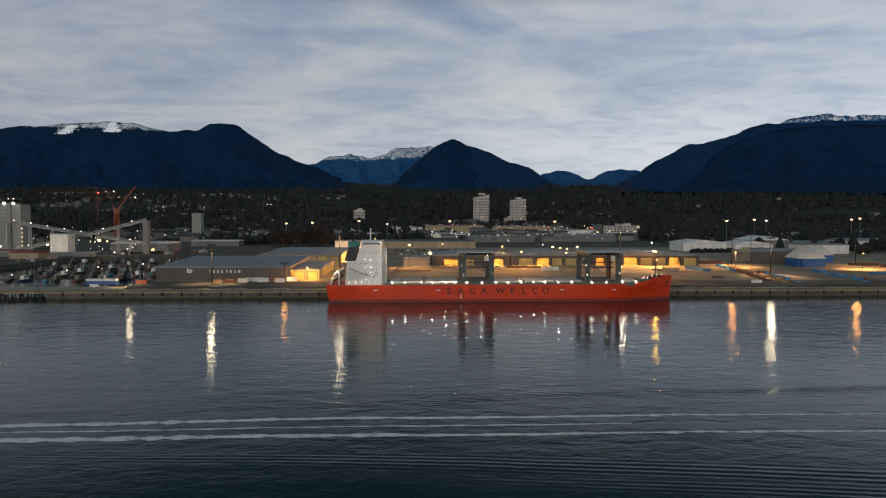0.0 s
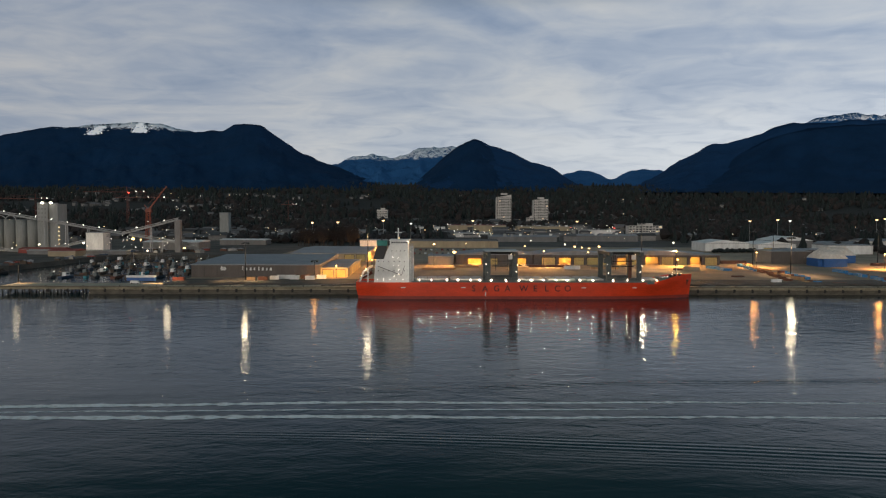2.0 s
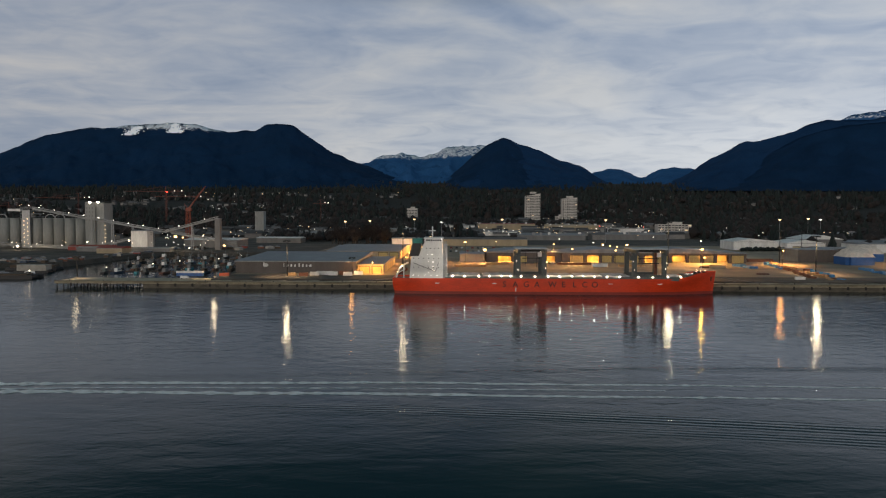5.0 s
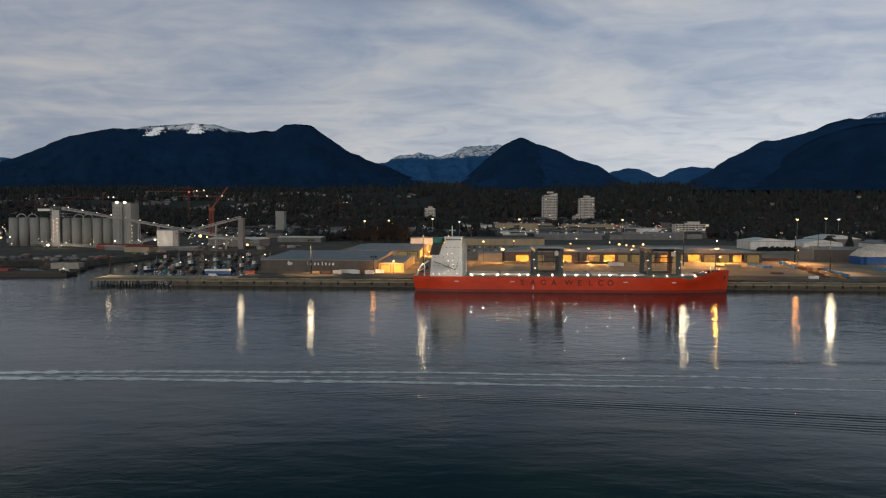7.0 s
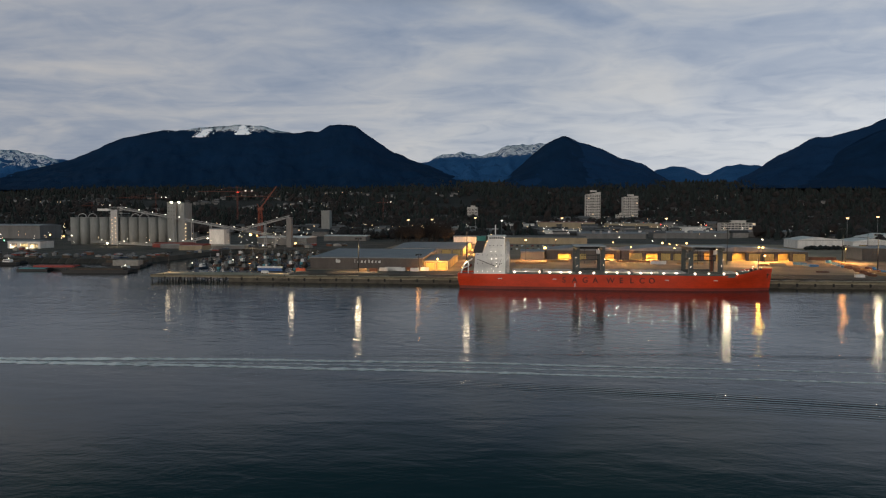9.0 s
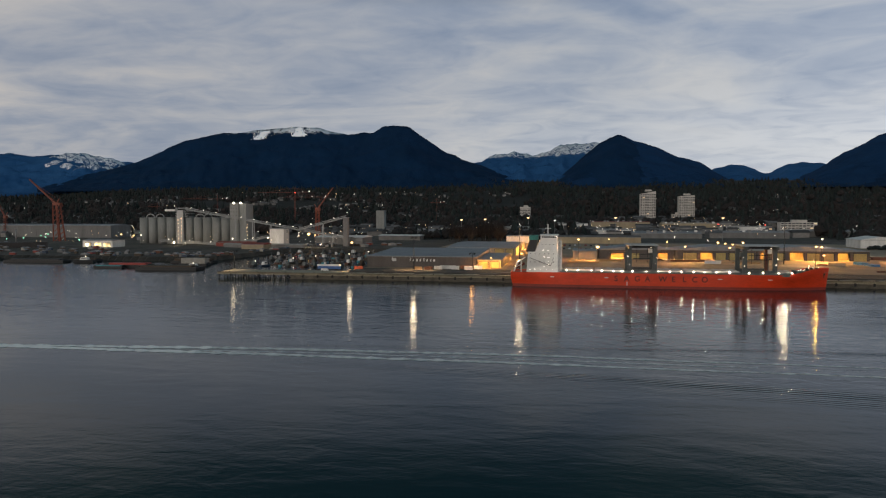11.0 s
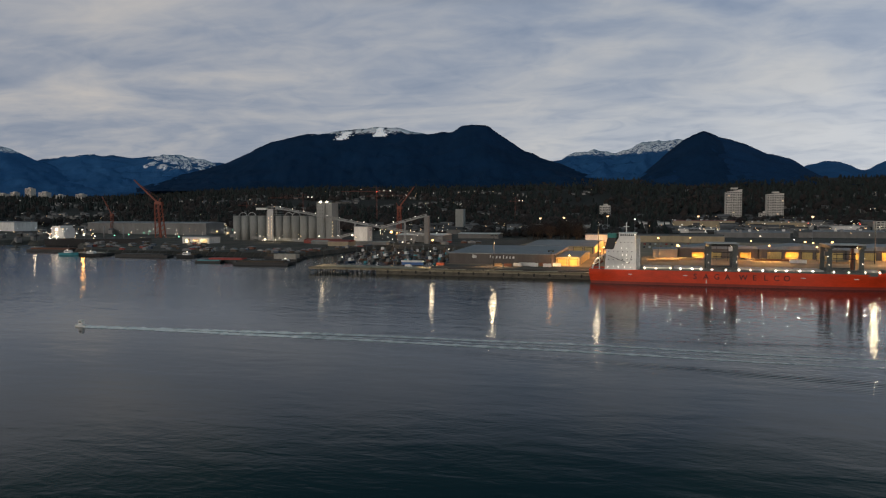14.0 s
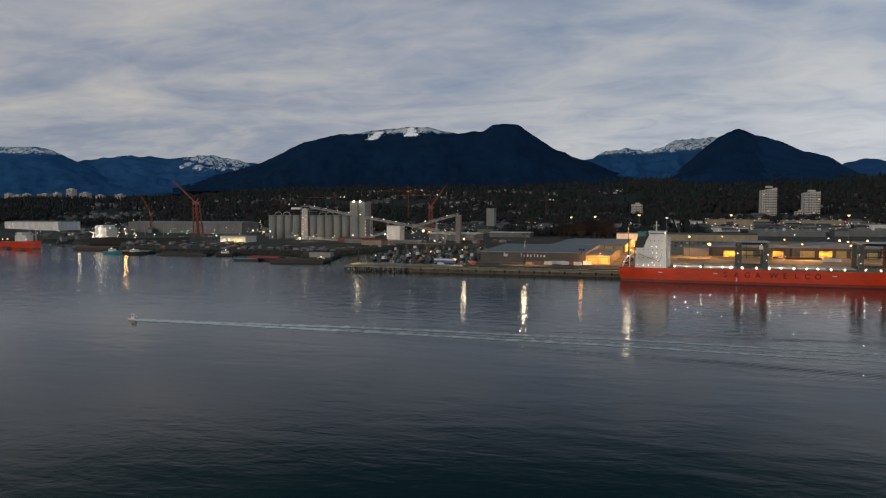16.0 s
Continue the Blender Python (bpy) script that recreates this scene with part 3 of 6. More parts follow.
def build_ship():
    ship = thing("cargo_ship", (0, SHIP_Y0 + BEAM / 2, 0), "long orange-red open-hatch cargo ship moored at the quay", "ship")
    xs = [0, 1, 3, 6, 12, 20, 30, 50, 70, 90, 110, 130, 140, 150, 160, 166, 172, 176, 180, 184, 188, 191, 194, 196, 197.5, 198.6]
    levels = (-3.0, 0.0, 1.7, 1.72, 4.5, 7.5, 1.0)

    def ring(x, side, lo, hi, n):
        deck, wl, top = hull_half(x)
        out = []
        for j in range(n):
            z = lo + ((top if hi is None else hi) - lo) * j / (n - 1)
            s = smooth(0, top, max(z, 0)) if x > 140 or x < 30 else min(max(z, 0) / 6, 1)
            w = wl + (deck - wl) * s
            rake = 1.6 * (1 - z / 14) if x > 190 else 0
            if x < 3 and z < 6:
                rake = -(6 - z) * 0.22 * (3 - x) / 3
            out.append((fore(x) - rake, -side * w, z))
        return out

    def skin(lo, hi, n, mat, name, label):
        bm = BM()
        for side in (1, -1):
            grid = [[bm.verts.new(p) for p in ring(x, side, lo, hi, n)] for x in xs]
            for a, b in zip(grid, grid[1:]):
                for j in range(n - 1):
                    f = bm.faces.new((a[j], b[j], b[j + 1], a[j + 1]))
                    f.smooth = True
        p, q = [ring(0, s, lo, hi, n) for s in (1, -1)]
        vp, vq = [bm.verts.new(v) for v in p], [bm.verts.new(v) for v in q]
        for j in range(n - 1):
            bm.faces.new((vp[j], vp[j + 1], vq[j + 1], vq[j]))
        part(name, bm, mat, ship, label)

    skin(1.75, None, 6, M["hull_red"], "hull", "orange-red painted steel hull")
    skin(-3.0, 1.75, 4, M["boot_red"], "boot_topping", "darker red band at the waterline")
    bm = BM()
    L = [bm.verts.new((fore(x), -hull_half(x)[0] + 0.15, hull_half(x)[2] - 1.0)) for x in xs]
    R = [bm.verts.new((fore(x), hull_half(x)[0] - 0.15, hull_half(x)[2] - 1.0)) for x in xs]
    for k in range(len(xs) - 1):
        bm.faces.new((L[k], L[k + 1], R[k + 1], R[k]))
    part("deck", bm, M["deck_red"], ship, "worn red-brown weather deck")

    # hatch coamings and covers
    for x0, x1 in ((36, 55), (56.5, 75.5), (96, 113), (114.5, 131), (132.5, 148), (171, 181)):
        w = 9.2 if x1 < 175 else 6.2
        c = part("hatch_coaming", boxed(x0, x1, -w, w, 8.9, 11.0), M["coaming"], ship)
        bm = BM()
        n = 3
        for i in range(n):
            a, b = x0 + (x1 - x0) * i / n + 0.15, x0 + (x1 - x0) * (i + 1) / n - 0.15
            prism(bm, [(a, 11.003), (b, 11.003), (b, 11.7), ((a + b) / 2, 12.0), (a, 11.7)], -w - 0.3, w + 0.3)
        part("hatch_cover", bm, M["hatch"], c, "pale grey folding hatch cover")
    # side coaming walls along the rail
    for side in (-1, 1):
        y = side * (BEAM / 2 - 0.7)
        part("side_coaming", boxed(33, 178, y - 0.2, y + 0.2, 8.9, 10.8), M["coaming"], ship)
        for x0, x1 in ((33, 105), (105.2, 178)):
            bm = BM()
            for zz in (11.3, 11.8):
                beam(bm, (x0, y, zz), (x1, y, zz), 0.07)
            for i in range(int((x1 - x0) / 3) + 1):
                beam(bm, (x0 + i * 3, y, 10.8), (x0 + i * 3, y, 11.8), 0.08)
            part("railing", bm, M["steel"], ship)
    # deck lamps along both rails
    post, lens = BM(), BM()
    beam(post, (0, 0, -2), (0, 0, -0.05), 0.14)
    ball(lens, (0, 0, 0.24), 0.23, 8, 6)
    post, lens = mesh_of("lamp_post", post, M["steel"]), mesh_of("lens", lens, M["lamp_deck"])
    for i, x in enumerate((37.5, 44.9, 54, 60.5, 68, 73.5, 80.3, 89, 97, 104, 111.5, 119, 125.6, 133.3, 141.2, 153, 161.5, 171, 179)):
        p = part("lamp_post", post, None, ship)
        p.location = (x, -BEAM / 2 + 0.5, 11.0)
        part("lens", lens, None, p, "glowing deck lamp")

    # superstructure
    house = part("deckhouse", house_block(), M["ship_white"], ship, "white accommodation block, stepped at its after side")
    up = BM()
    prism(up, [(16.5, 23.503), (31.3, 23.503), (30.8, 32), (20, 32), (18, 28)], -10.6, 10.6)
    part("upper_deckhouse", up, M["ship_white"], house)
    part("wheelhouse", boxed(20, 31.0, -11.6, 11.6, 32.003, 34.6), M["ship_white"], house, "white bridge with wings to both sides")
    part("bridge_roof", boxed(19.4, 31.8, -12, 12, 34.603, 34.95), M["ship_white"], house)
    for i in range(7):
        part("bridge_window", boxed(21 + i * 1.4, 22 + i * 1.4, -11.66, -11.55, 33.0, 34.0), M["window"], house)
    for z in (16.4, 22.0):
        for i in range(6):
            part("cabin_window", boxed(13 + i * 3.1, 13.55 + i * 3.1, -11.25, -11.15, z, z + 0.55), M["window"], house)
    for z in (28.2,):
        for i in range(4):
            part("cabin_window", boxed(21 + i * 2.5, 21.5 + i * 2.5, -10.65, -10.55, z, z + 0.55), M["window"], house)
    for x in (31.9, 32.8, 33.6):
        bm = BM()
        tube(bm, (x, -10.4, 9), (x, -10.4, 33), 0.22, n=6)
        part("vent_pipe", bm, M["steel"], house)
    # A grey strip, added for the shaded fore side with its ladders.
    part("stair_tower", boxed(31.503, 34.2, -9.8, -5.5, 9, 31), M["hatch"], house, "grey block for the ladders and shade on the fore side")
    for z in (12.4, 15.4, 18.4, 21.4, 24.4, 27.2, 29.8):
        bm = BM()
        box(bm, 11.9 if z < 22 else 19, 32.2, -11.8 if z < 22 else -11.2, -11.203 if z < 22 else -10.603, z - 0.12, z)
        part("walkway", bm, M["ship_white"], house)
        bm = BM()
        y = -11.75 if z < 22 else -11.15
        a = 11.9 if z < 22 else 19
        beam(bm, (a, y, z + 1), (32.1, y, z + 1), 0.06)
        for i in range(9):
            beam(bm, (a + (32 - a) * i / 8, y, z), (a + (32 - a) * i / 8, y, z + 1), 0.06)
        part("railing", bm, M["ship_white"], house)
    ladder = BM()
    beam(ladder, (13, -12.0, 19.5), (27, -12.0, 14.2), 0.9, 0.25)
    beam(ladder, (27, -12.0, 14.2), (29, -12.0, 20.0), 0.5, 0.2)
    part("gangway", ladder, M["dark_steel"], house, "dark stowed gangway on the house side")
    for x, y, z in ((22, -11.9, 24.6), (25, -11.9, 24.6), (22.5, -11.9, 20.0), (25.4, -11.9, 20.0), (25.4, -11.9, 17.2), (22.5, -11.9, 13.4), (25.4, -11.9, 15.0), (13, -11.9, 11.6), (16.5, -11.9, 11.6), (20, -11.9, 11.6), (24, -11.9, 11.6), (28, -11.9, 11.6), (30.6, -11.9, 34.0)):
        bm = BM()
        ball(bm, (x, y, z), 0.2, 6, 4)
        part("lens", bm, M["lamp_cabin"], house, "small glowing deck lamp")
    fun = part("funnel", funnel_block(), M["black"], ship, "black funnel with a teal band")
    part("band", boxed(12.3, 18.4, -9.95, 2.2, 31.503, 34.6), M["teal"], fun, "teal funnel band")
    for y in (-2, 0, 2):
        bm = BM()
        tube(bm, (15, y - 3, 34.6), (14.4, y - 3, 36), 0.5, n=8)
        part("exhaust_pipe", bm, M["black"], fun)
    mast = part("radar_mast", boxed(24.2, 25.0, -0.4, 0.4, 34.95, 42), M["ship_white"], ship)
    part("radar_arm", boxed(22.6, 26.6, -0.2, 0.2, 39, 39.4), M["ship_white"], mast)
    # after lifeboat davit: a pale slanting frame
    davit = part("lifeboat_davit", boxed(3.9, 4.5, -8.5, -5, 15.7, 16.3), M["ship_white"], ship, "pale steel launching frame at the stern")
    for y in (-5, -8.5):
        for p, q, w in (((2.0, y, 10), (4.2, y, 16.0), 0.8), ((4.2, y, 16.0), (9.5, y, 19.5), 0.8), ((6.8, y, 9.2), (6.8, y, 17.5), 0.5), ((2.0, y, 12.0), (7.6, y, 15.2), 0.45)):
            bm = BM()
            beam(bm, p, q, w)
            part("davit_arm", bm, M["ship_white"], davit)
    for x, z in ((3.0, 13.6), (5.8, 17.6)):
        bm = BM()
        ball(bm, (x, -8.8, z), 0.4, 6, 4)
        part("lens", bm, M["lamp_warm"], ship, "glowing stern lamp")
    bm = BM()
    tube(bm, (3.0, -3.4, 12.2), (9.0, -3.4, 15.2), 1.2, 1.0, 10)
    part("lifeboat", bm, M["orange"], ship, "enclosed orange lifeboat")

    # two gantry cranes on rails
    def gantry(x0, x1):
        g = part("gantry_crane", boxed(x0, x1, -11.4, -10.2, 10.9, 12.6), M["ship_grey"], ship, "dark grey travelling gantry crane")
        part("sill_beam", boxed(x0, x1, 9.6, 10.8, 10.9, 12.6), M["ship_grey"], g)
        for x in (x0 + 1.4, x1 - 1.4):
            for y in (-10.8, 10.2):
                bm = BM()
                beam(bm, (x, y, 12.603), (x, y * 0.94, 26.2), 2.8, 1.8)
                part("leg", bm, M["ship_grey"], g)
            bm = BM()
            beam(bm, (x, -17, 27.2), (x, 14, 27.2), 1.8, 2.0)
            part("cross_girder", bm, M["ship_grey"], g)
        for x in (x0 + 1.4, x1 - 1.4):
            bm = BM()
            beam(bm, (x, -10.8, 17), (x, -4, 26.2), 0.7)
            part("brace", bm, M["ship_grey"], g)
        part("trolley", boxed(x0 + 3, x1 - 3, -6, 2, 26.4, 28.1), M["dark_steel"], g)
        part("top_canopy", boxed(x0 - 0.6, x1 + 0.6, -12.5, 9, 28.203, 28.8), M["hatch"], g, "pale roof plate on the crane's top")
        bm = BM()
        for zz in (19.5, 22.5):
            beam(bm, (x0 + 4, -8.5, zz), (x1 - 4, -8.5, zz), 0.5)
        for xx in (x0 + 6, x1 - 6):
            beam(bm, (xx, -8.5, 17), (xx, -8.5, 26.4), 0.22)
        part("spreader", bm, M["dark_steel"], g, "hanging lifting beams on wire ropes")
        part("cabin", boxed(x1 - 5.2, x1 - 3, -9.6, -7.2, 23.5, 26.1), M["ship_white"], g)
        bm = BM()
        box(bm, x0 - 1.8, x0 + 0.2, -12.6, -10.2, 21.5, 24.5)
        part("machinery_box", bm, M["ship_grey"], g)
        for x, z in ((x0 + 0.2, 21.0), (x1 - 0.2, 20.2), (x1 - 1.0, 16.4), (x0 + 1.0, 15.6), (x1 - 4.2, 26.9)):
            bm = BM()
            ball(bm, (x, -12.2, z), 0.2, 6, 4)
            part("lens", bm, M["lamp_cabin"], g, "small glowing crane lamp")

    gantry(77.0, 96.0)
    gantry(149.0, 170.0)
    part("inner_leg", boxed(163.4, 165.0, -8, -6.6, 10.9, 26), M["rust"], ship, "rust-brown post inside the forward crane")

    # forecastle gear
    bm = BM()
    box(bm, 183, 189, -5, 5, 9.2, 12.4)
    part("forecastle_house", bm, M["coaming"], ship)
    bm = BM()
    tube(bm, (195, 0, 12.6), (195, 0, 20), 0.3, 0.15, 8)
    part("foremast", bm, M["ship_white"], ship)
    for x, y in ((190, -3.5), (193, -2.4), (196.5, -1.2)):
        bm = BM()
        tube(bm, (x - 0.8, y, 13.6), (x + 0.8, y, 13.6), 0.8, n=10)
        box(bm, x - 1.1, x + 1.1, y - 1, y + 1, 12.4, 12.9)
        part("winch", bm, M["dark_steel"], ship)
    for x, y, z in ((184.5, -5.4, 12.8), (187.5, -6, 13.2), (190.5, -5, 14.4), (193.5, -4, 14.6), (197, -2.4, 14.8), (186.5, -3, 13.2), (192, -1, 15.4)):
        bm = BM()
        ball(bm, (x, y, z), 0.17, 6, 4)
        part("lens", bm, M["lamp_cabin"], ship, "small glowing bow lamp")
    bm = BM()
    tube(bm, (199.6, -4.2, 10.8), (200.6, -4.6, 10.4), 0.55, n=10)
    beam(bm, (199.8, -4.5, 8.2), (200.0, -4.4, 10.8), 0.4)
    part("anchor", bm, M["rust"], ship)

    # name on the near side, and small white marks
    for ch, x in zip("SAGAWELCO", (69.8, 76.6, 83.4, 90.0, 99.6, 106.4, 113.2, 119.6, 125.8)):
        cu = bpy.data.curves.new("letter", "FONT")
        cu.body, cu.size, cu.extrude, cu.align_x, cu.offset = ch, 5.0, 0.02, "CENTER", 0.07
        tmp = bpy.data.objects.new("letter", cu)
        me = bpy.data.meshes.new_from_object(tmp)
        bpy.data.objects.remove(tmp)
        me.materials.clear()
        me.materials.append(M["letter"])
        o = part("letter", me, None, ship)
        o.matrix_local = Matrix.Translation((x, -BEAM / 2 - 0.03, 4.7)) @ Euler((radians(90), 0, 0)).to_matrix().to_4x4()
    for x in (63.6, 135.4, 165.8, 28.0):
        part("white_mark", boxed(x - 1.3, x + 1.3, -BEAM / 2 - 0.06, -BEAM / 2 + 0.1, 6.6, 7.1), M["white_mark"], ship)
    part("draught_mark", boxed(76.6, 77.2, -BEAM / 2 - 0.06, -BEAM / 2 + 0.1, 1.9, 4.2), M["white_mark"], ship, "white draught mark amidships")
    bm = BM()
    box(bm, 191.5, 194.5, -4, 4, 12.5, 13.4)
    part("windlass_bed", bm, M["deck_red"], ship)
    for pts in (((2, -9, 9.4), (-22, 16.5, 5.2)), ((3, -10, 9.4), (-34, 16.5, 5.2)), ((197, -4, 12.5), (226, 16.5, 5.2)), ((195, -5, 12.5), (240, 16.5, 5.2))):
        bm = BM()
        tube(bm, pts[0], pts[1], 0.06, n=5)
        part("mooring_line", bm, M["steel"], ship)


build_ship()
# spots added by the aft crane, stern and holds to brighten house and deck
for at, to, watts in (((74, -27, 21), (22, -20, 21), 130000), ((4, -19, 17), (12, -12, 16), 3000), ((122, -9, 27), (122, -9, 10), 6000)):
    li = new("deck_fill", bpy.data.lights.new("deck_fill", "SPOT"))
    li.data.energy, li.data.color, li.data.shadow_soft_size = watts, (1.0, 0.88, 0.74), 0.6
    li.data.spot_size, li.data.spot_blend = radians(42), 0.7
    li.matrix_world = look(at, to)

# ---- terminal buildings ----
def shed(name, x0, x1, y0, y1, eave, ridge, wall_mat, roof_mat, label, doors=(), axis="x", ridge_at=0.5, base=4.48, east=(), bay=None):
    """A hollow steel shed. doors: (x0, x1, top, open or not) in the south wall; east: the same along y in the east wall."""
    k = spread_scale(y0)
    foot = base
    up = base if y0 < 400 else spread((x0 + x1) / 2, y0, base, k)[2]

    def to_x(x):
        return spread(x, y0, base, k)[0]

    def to_y(y):
        return spread(x0, y, base, k)[1]

    def to_z(z):
        return up + (z - foot) * k

    doors = [(to_x(a), to_x(b), to_z(z), q) for a, b, z, q in doors]
    east = [(to_y(a), to_y(b), to_z(z), q) for a, b, z, q in east]
    x0, x1, y0, y1, eave, ridge, base = to_x(x0), to_x(x1), to_y(y0), to_y(y1), to_z(eave), to_z(ridge), up
    cx, cy = (x0 + x1) / 2, (y0 + y1) / 2
    s = new(name)
    s.matrix_world = pose(cx, cy, base)
    tagged(s, label, "warehouse")
    t = 0.35

    def put(nm, bm, mat, lab=""):
        bmesh.ops.translate(bm, verts=bm.verts, vec=(-cx, -cy, -base))
        return part(nm, bm, mat, s, lab)

    x = x0
    for a, b, top, _ in sorted(d for d in doors if d[3]):
        put("wall_south", boxed(x, a, y0, y0 + t, base, eave), wall_mat)
        put("lintel", boxed(a, b, y0, y0 + t, top, eave), wall_mat)
        x = b
    put("wall_south", boxed(x, x1, y0, y0 + t, base, eave), wall_mat)
    put("wall_north", boxed(x0, x1, y1 - t, y1, base, eave), wall_mat)
    put("wall_west", boxed(x0, x0 + t, y0 + t + 0.003, y1 - t - 0.003, base, eave), wall_mat)
    put("wall_east", boxed(x1 - t, x1, y0 + t + 0.003, y1 - t - 0.003, base, eave), wall_mat)
    roof = BM()
    o = 0.7
    if axis == "y":
        rx = x0 + (x1 - x0) * ridge_at
        prism(roof, [(x0 - o, eave + 0.003), (x1 + o, eave + 0.003), (x1 + o, eave + 0.5), (rx, ridge), (x0 - o, eave + 0.5)], y0 - o, y1 + o)
    else:
        ry = y0 + (y1 - y0) * ridge_at
        a = [roof.verts.new((x0 - o, y, z)) for y, z in ((y0 - o, eave + 0.003), (y1 + o, eave + 0.003), (y1 + o, eave + 0.5), (ry, ridge), (y0 - o, eave + 0.5))]
        b = [roof.verts.new((x1 + o, v.co.y, v.co.z)) for v in a]
        roof.faces.new(a)
        roof.faces.new(b[::-1])
        for q in range(5):
            roof.faces.new((a[q], b[q], b[(q + 1) % 5], a[(q + 1) % 5]))
    put("roof", roof, roof_mat)
    for a, b, top, is_open in doors:
        fr = BM()
        box(fr, a - 0.4, a, y0 - 0.15, y0 - 0.003, base, top + 0.4)
        box(fr, b, b + 0.4, y0 - 0.15, y0 - 0.003, base, top + 0.4)
        box(fr, a, b, y0 - 0.15, y0 - 0.003, top, top + 0.4)
        put("door_frame", fr, M["dark_steel"])
        if is_open:
            put("bay_back", boxed(a - 3, b + 3, y0 + 12, y0 + 12.2, base, top + 1.5), M["clad_tan"], "tan partition inside a lit loading bay")
            strip = BM()
            box(strip, a + 0.5, b - 0.5, y0 + 3, y0 + 4.2, top + 0.6, top + 0.8)
            put("strip_light", strip, M[bay or "bay_lamp"], "warm ceiling lamp inside the bay")
        else:
            d = BM()
            n = 5
            for i in range(n):
                zz = base + 0.05 + (top - base) * i / n
                box(d, a + 0.05, b - 0.05, y0 - 0.1, y0 - 0.01, zz, zz + (top - base) / n - 0.06)
            put("loading_door", d, M["door_yellow"], "closed pale yellow roller door")
    for a, b, top, _ in east:
        d = BM()
        for i in range(5):
            zz = base + 0.05 + (top - base) * i / 5
            box(d, x1 + 0.01, x1 + 0.1, a, b, zz, zz + (top - base) / 5 - 0.06)
        put("loading_door", d, M["door_yellow"], "closed yellow roller door")
    n = int((x1 - x0) / 9)
    for i in range(n + 1):
        xx = x0 + (x1 - x0) * i / max(n, 1)
        if not any(a - 0.6 < xx < b + 0.6 for a, b, *_ in doors):
            put("downpipe", boxed(xx - 0.12, xx + 0.12, y0 - 0.25, y0 - 0.01, base, eave), wall_mat)
    g = BM()
    box(g, x0 - o, x1 + o, y0 - o - 0.3, y0 - o - 0.003, eave - 0.05, eave + 0.35)
    put("gutter", g, M["steel"])
    if name == "low_building":
        for i in range(int((x1 - x0) / 16)):
            xx, yy, w = x0 + 8 + i * 16 + 5 * math.sin(i * 2.7 + x0), y0 + (0.25 + 0.2 * math.sin(i + y0)) * (y1 - y0), 1.4 + 1.2 * abs(math.sin(i * 1.9))
            put("roof_vent", boxed(xx - w, xx + w, yy - 1.5, yy + 1.5, eave + 0.3, ridge + 0.8 + 0.5 * w), M["steel"] if i % 3 else M["clad_white"])
    return s


M["lamp_white_dim"] = glow_mat("dim_pier_lamp", WHITE, 6)
M["bay_lamp"] = glow_mat("bay_strip_lamp", (1.0, 0.45, 0.07), 170)
M["bay_white"] = glow_mat("workshop_strip_lamp", (1.0, 0.84, 0.58), 200)
M["lamp_gold"] = glow_mat("golden_quay_lamp", (1.0, 0.48, 0.06), 32)

sign_shed = shed("warehouse", -121, -34, 43, 140, 12.9, 15.6, M["clad_brown"], M["roof_grey"], "wide brown steel warehouse with a grey roof and white sign",
                 ridge_at=0.92, east=[(y, y + 9, 10.5, False) for y in (46, 62, 78, 94, 112)])
# the sign: a round emblem and a row of white bars
bm = BM()
for a in (-0.7, 0.7):
    tube(bm, (a, 0, 0), (a, -0.12, 0), 1.25, 1.25, 14)
box(bm, -1.6, -0.9, -0.12, 0, 0.6, 1.9)
emblem = part("emblem", bm, M["white_mark"], sign_shed, "white round emblem on the wall")
front = spread_scale(43) * -48.5 - 0.02
emblem.location, emblem.scale = (-21.9 * 1.056, front, 6.25), (1.056, 1, 1.056)
for i, (w, h) in enumerate(((0.7, 3.0), (0.9, 2.0), (1.0, 2.1), (1.0, 2.1), (0.8, 2.6), (1.0, 2.1), (0.8, 2.0), (1.4, 2.0))):
    bar = boxed(-w / 2, w / 2, -0.12, 0, 0, h)
    if i not in (0, 4):
        box(bar, -w / 2 - 0.35, -w / 2 - 0.02, -0.12, 0, 0, h * 0.7)
    part("sign_bar", bar, M["white_mark"], sign_shed, "white sign bar").location = (-9.2 + i * 2.9, front, 5.0)

shed("warehouse", -33.2, -15, 45, 140, 10.6, 12.4, M["clad_tan"], M["roof_grey"], "tan annex with yellow doors beside a brown warehouse",
     doors=[(-32, -25, 9.4, False), (-23.4, -16.4, 9.4, False)], ridge_at=0.5, east=[(y, y + 9, 9.4, False) for y in (59, 74, 90, 106, 122)])
shed("warehouse", -76, -12, 152, 290, 11.0, 13.4, M["clad_tan"], M["roof_grey"], "tan warehouse with a row of yellow doors lit by floodlights",
     doors=[(-31, -23, 10, False), (-21, -14, 10, False)], ridge_at=0.5, east=[(y, y + 10, 10, False) for y in (156, 172, 190, 208, 228, 250)])
shed("warehouse", -34, -6, 300, 330, 12.0, 12.8, M["clad_white"], M["roof_grey"], "small pale floodlit warehouse behind the yard")
shed("warehouse", 14, 112, 300, 336, 11.4, 13.2, M["clad_tan"], M["clad_brown"], "long low tan shed with a dark roof")
shed("warehouse", 40, 60, 126, 160, 11.3, 12.2, M["clad_grey"], M["roof_grey"], "dark grey flat-roofed storage shed in the yard")
shed("warehouse", 62, 124.5, 130, 176, 12.4, 15.6, M["clad_brown"], M["roof_grey"], "gabled brown warehouse with lit loading bays",
     [(72, 83, 9.4, True), (86, 96, 9.4, False), (111, 119.4, 9.6, True)], axis="y")
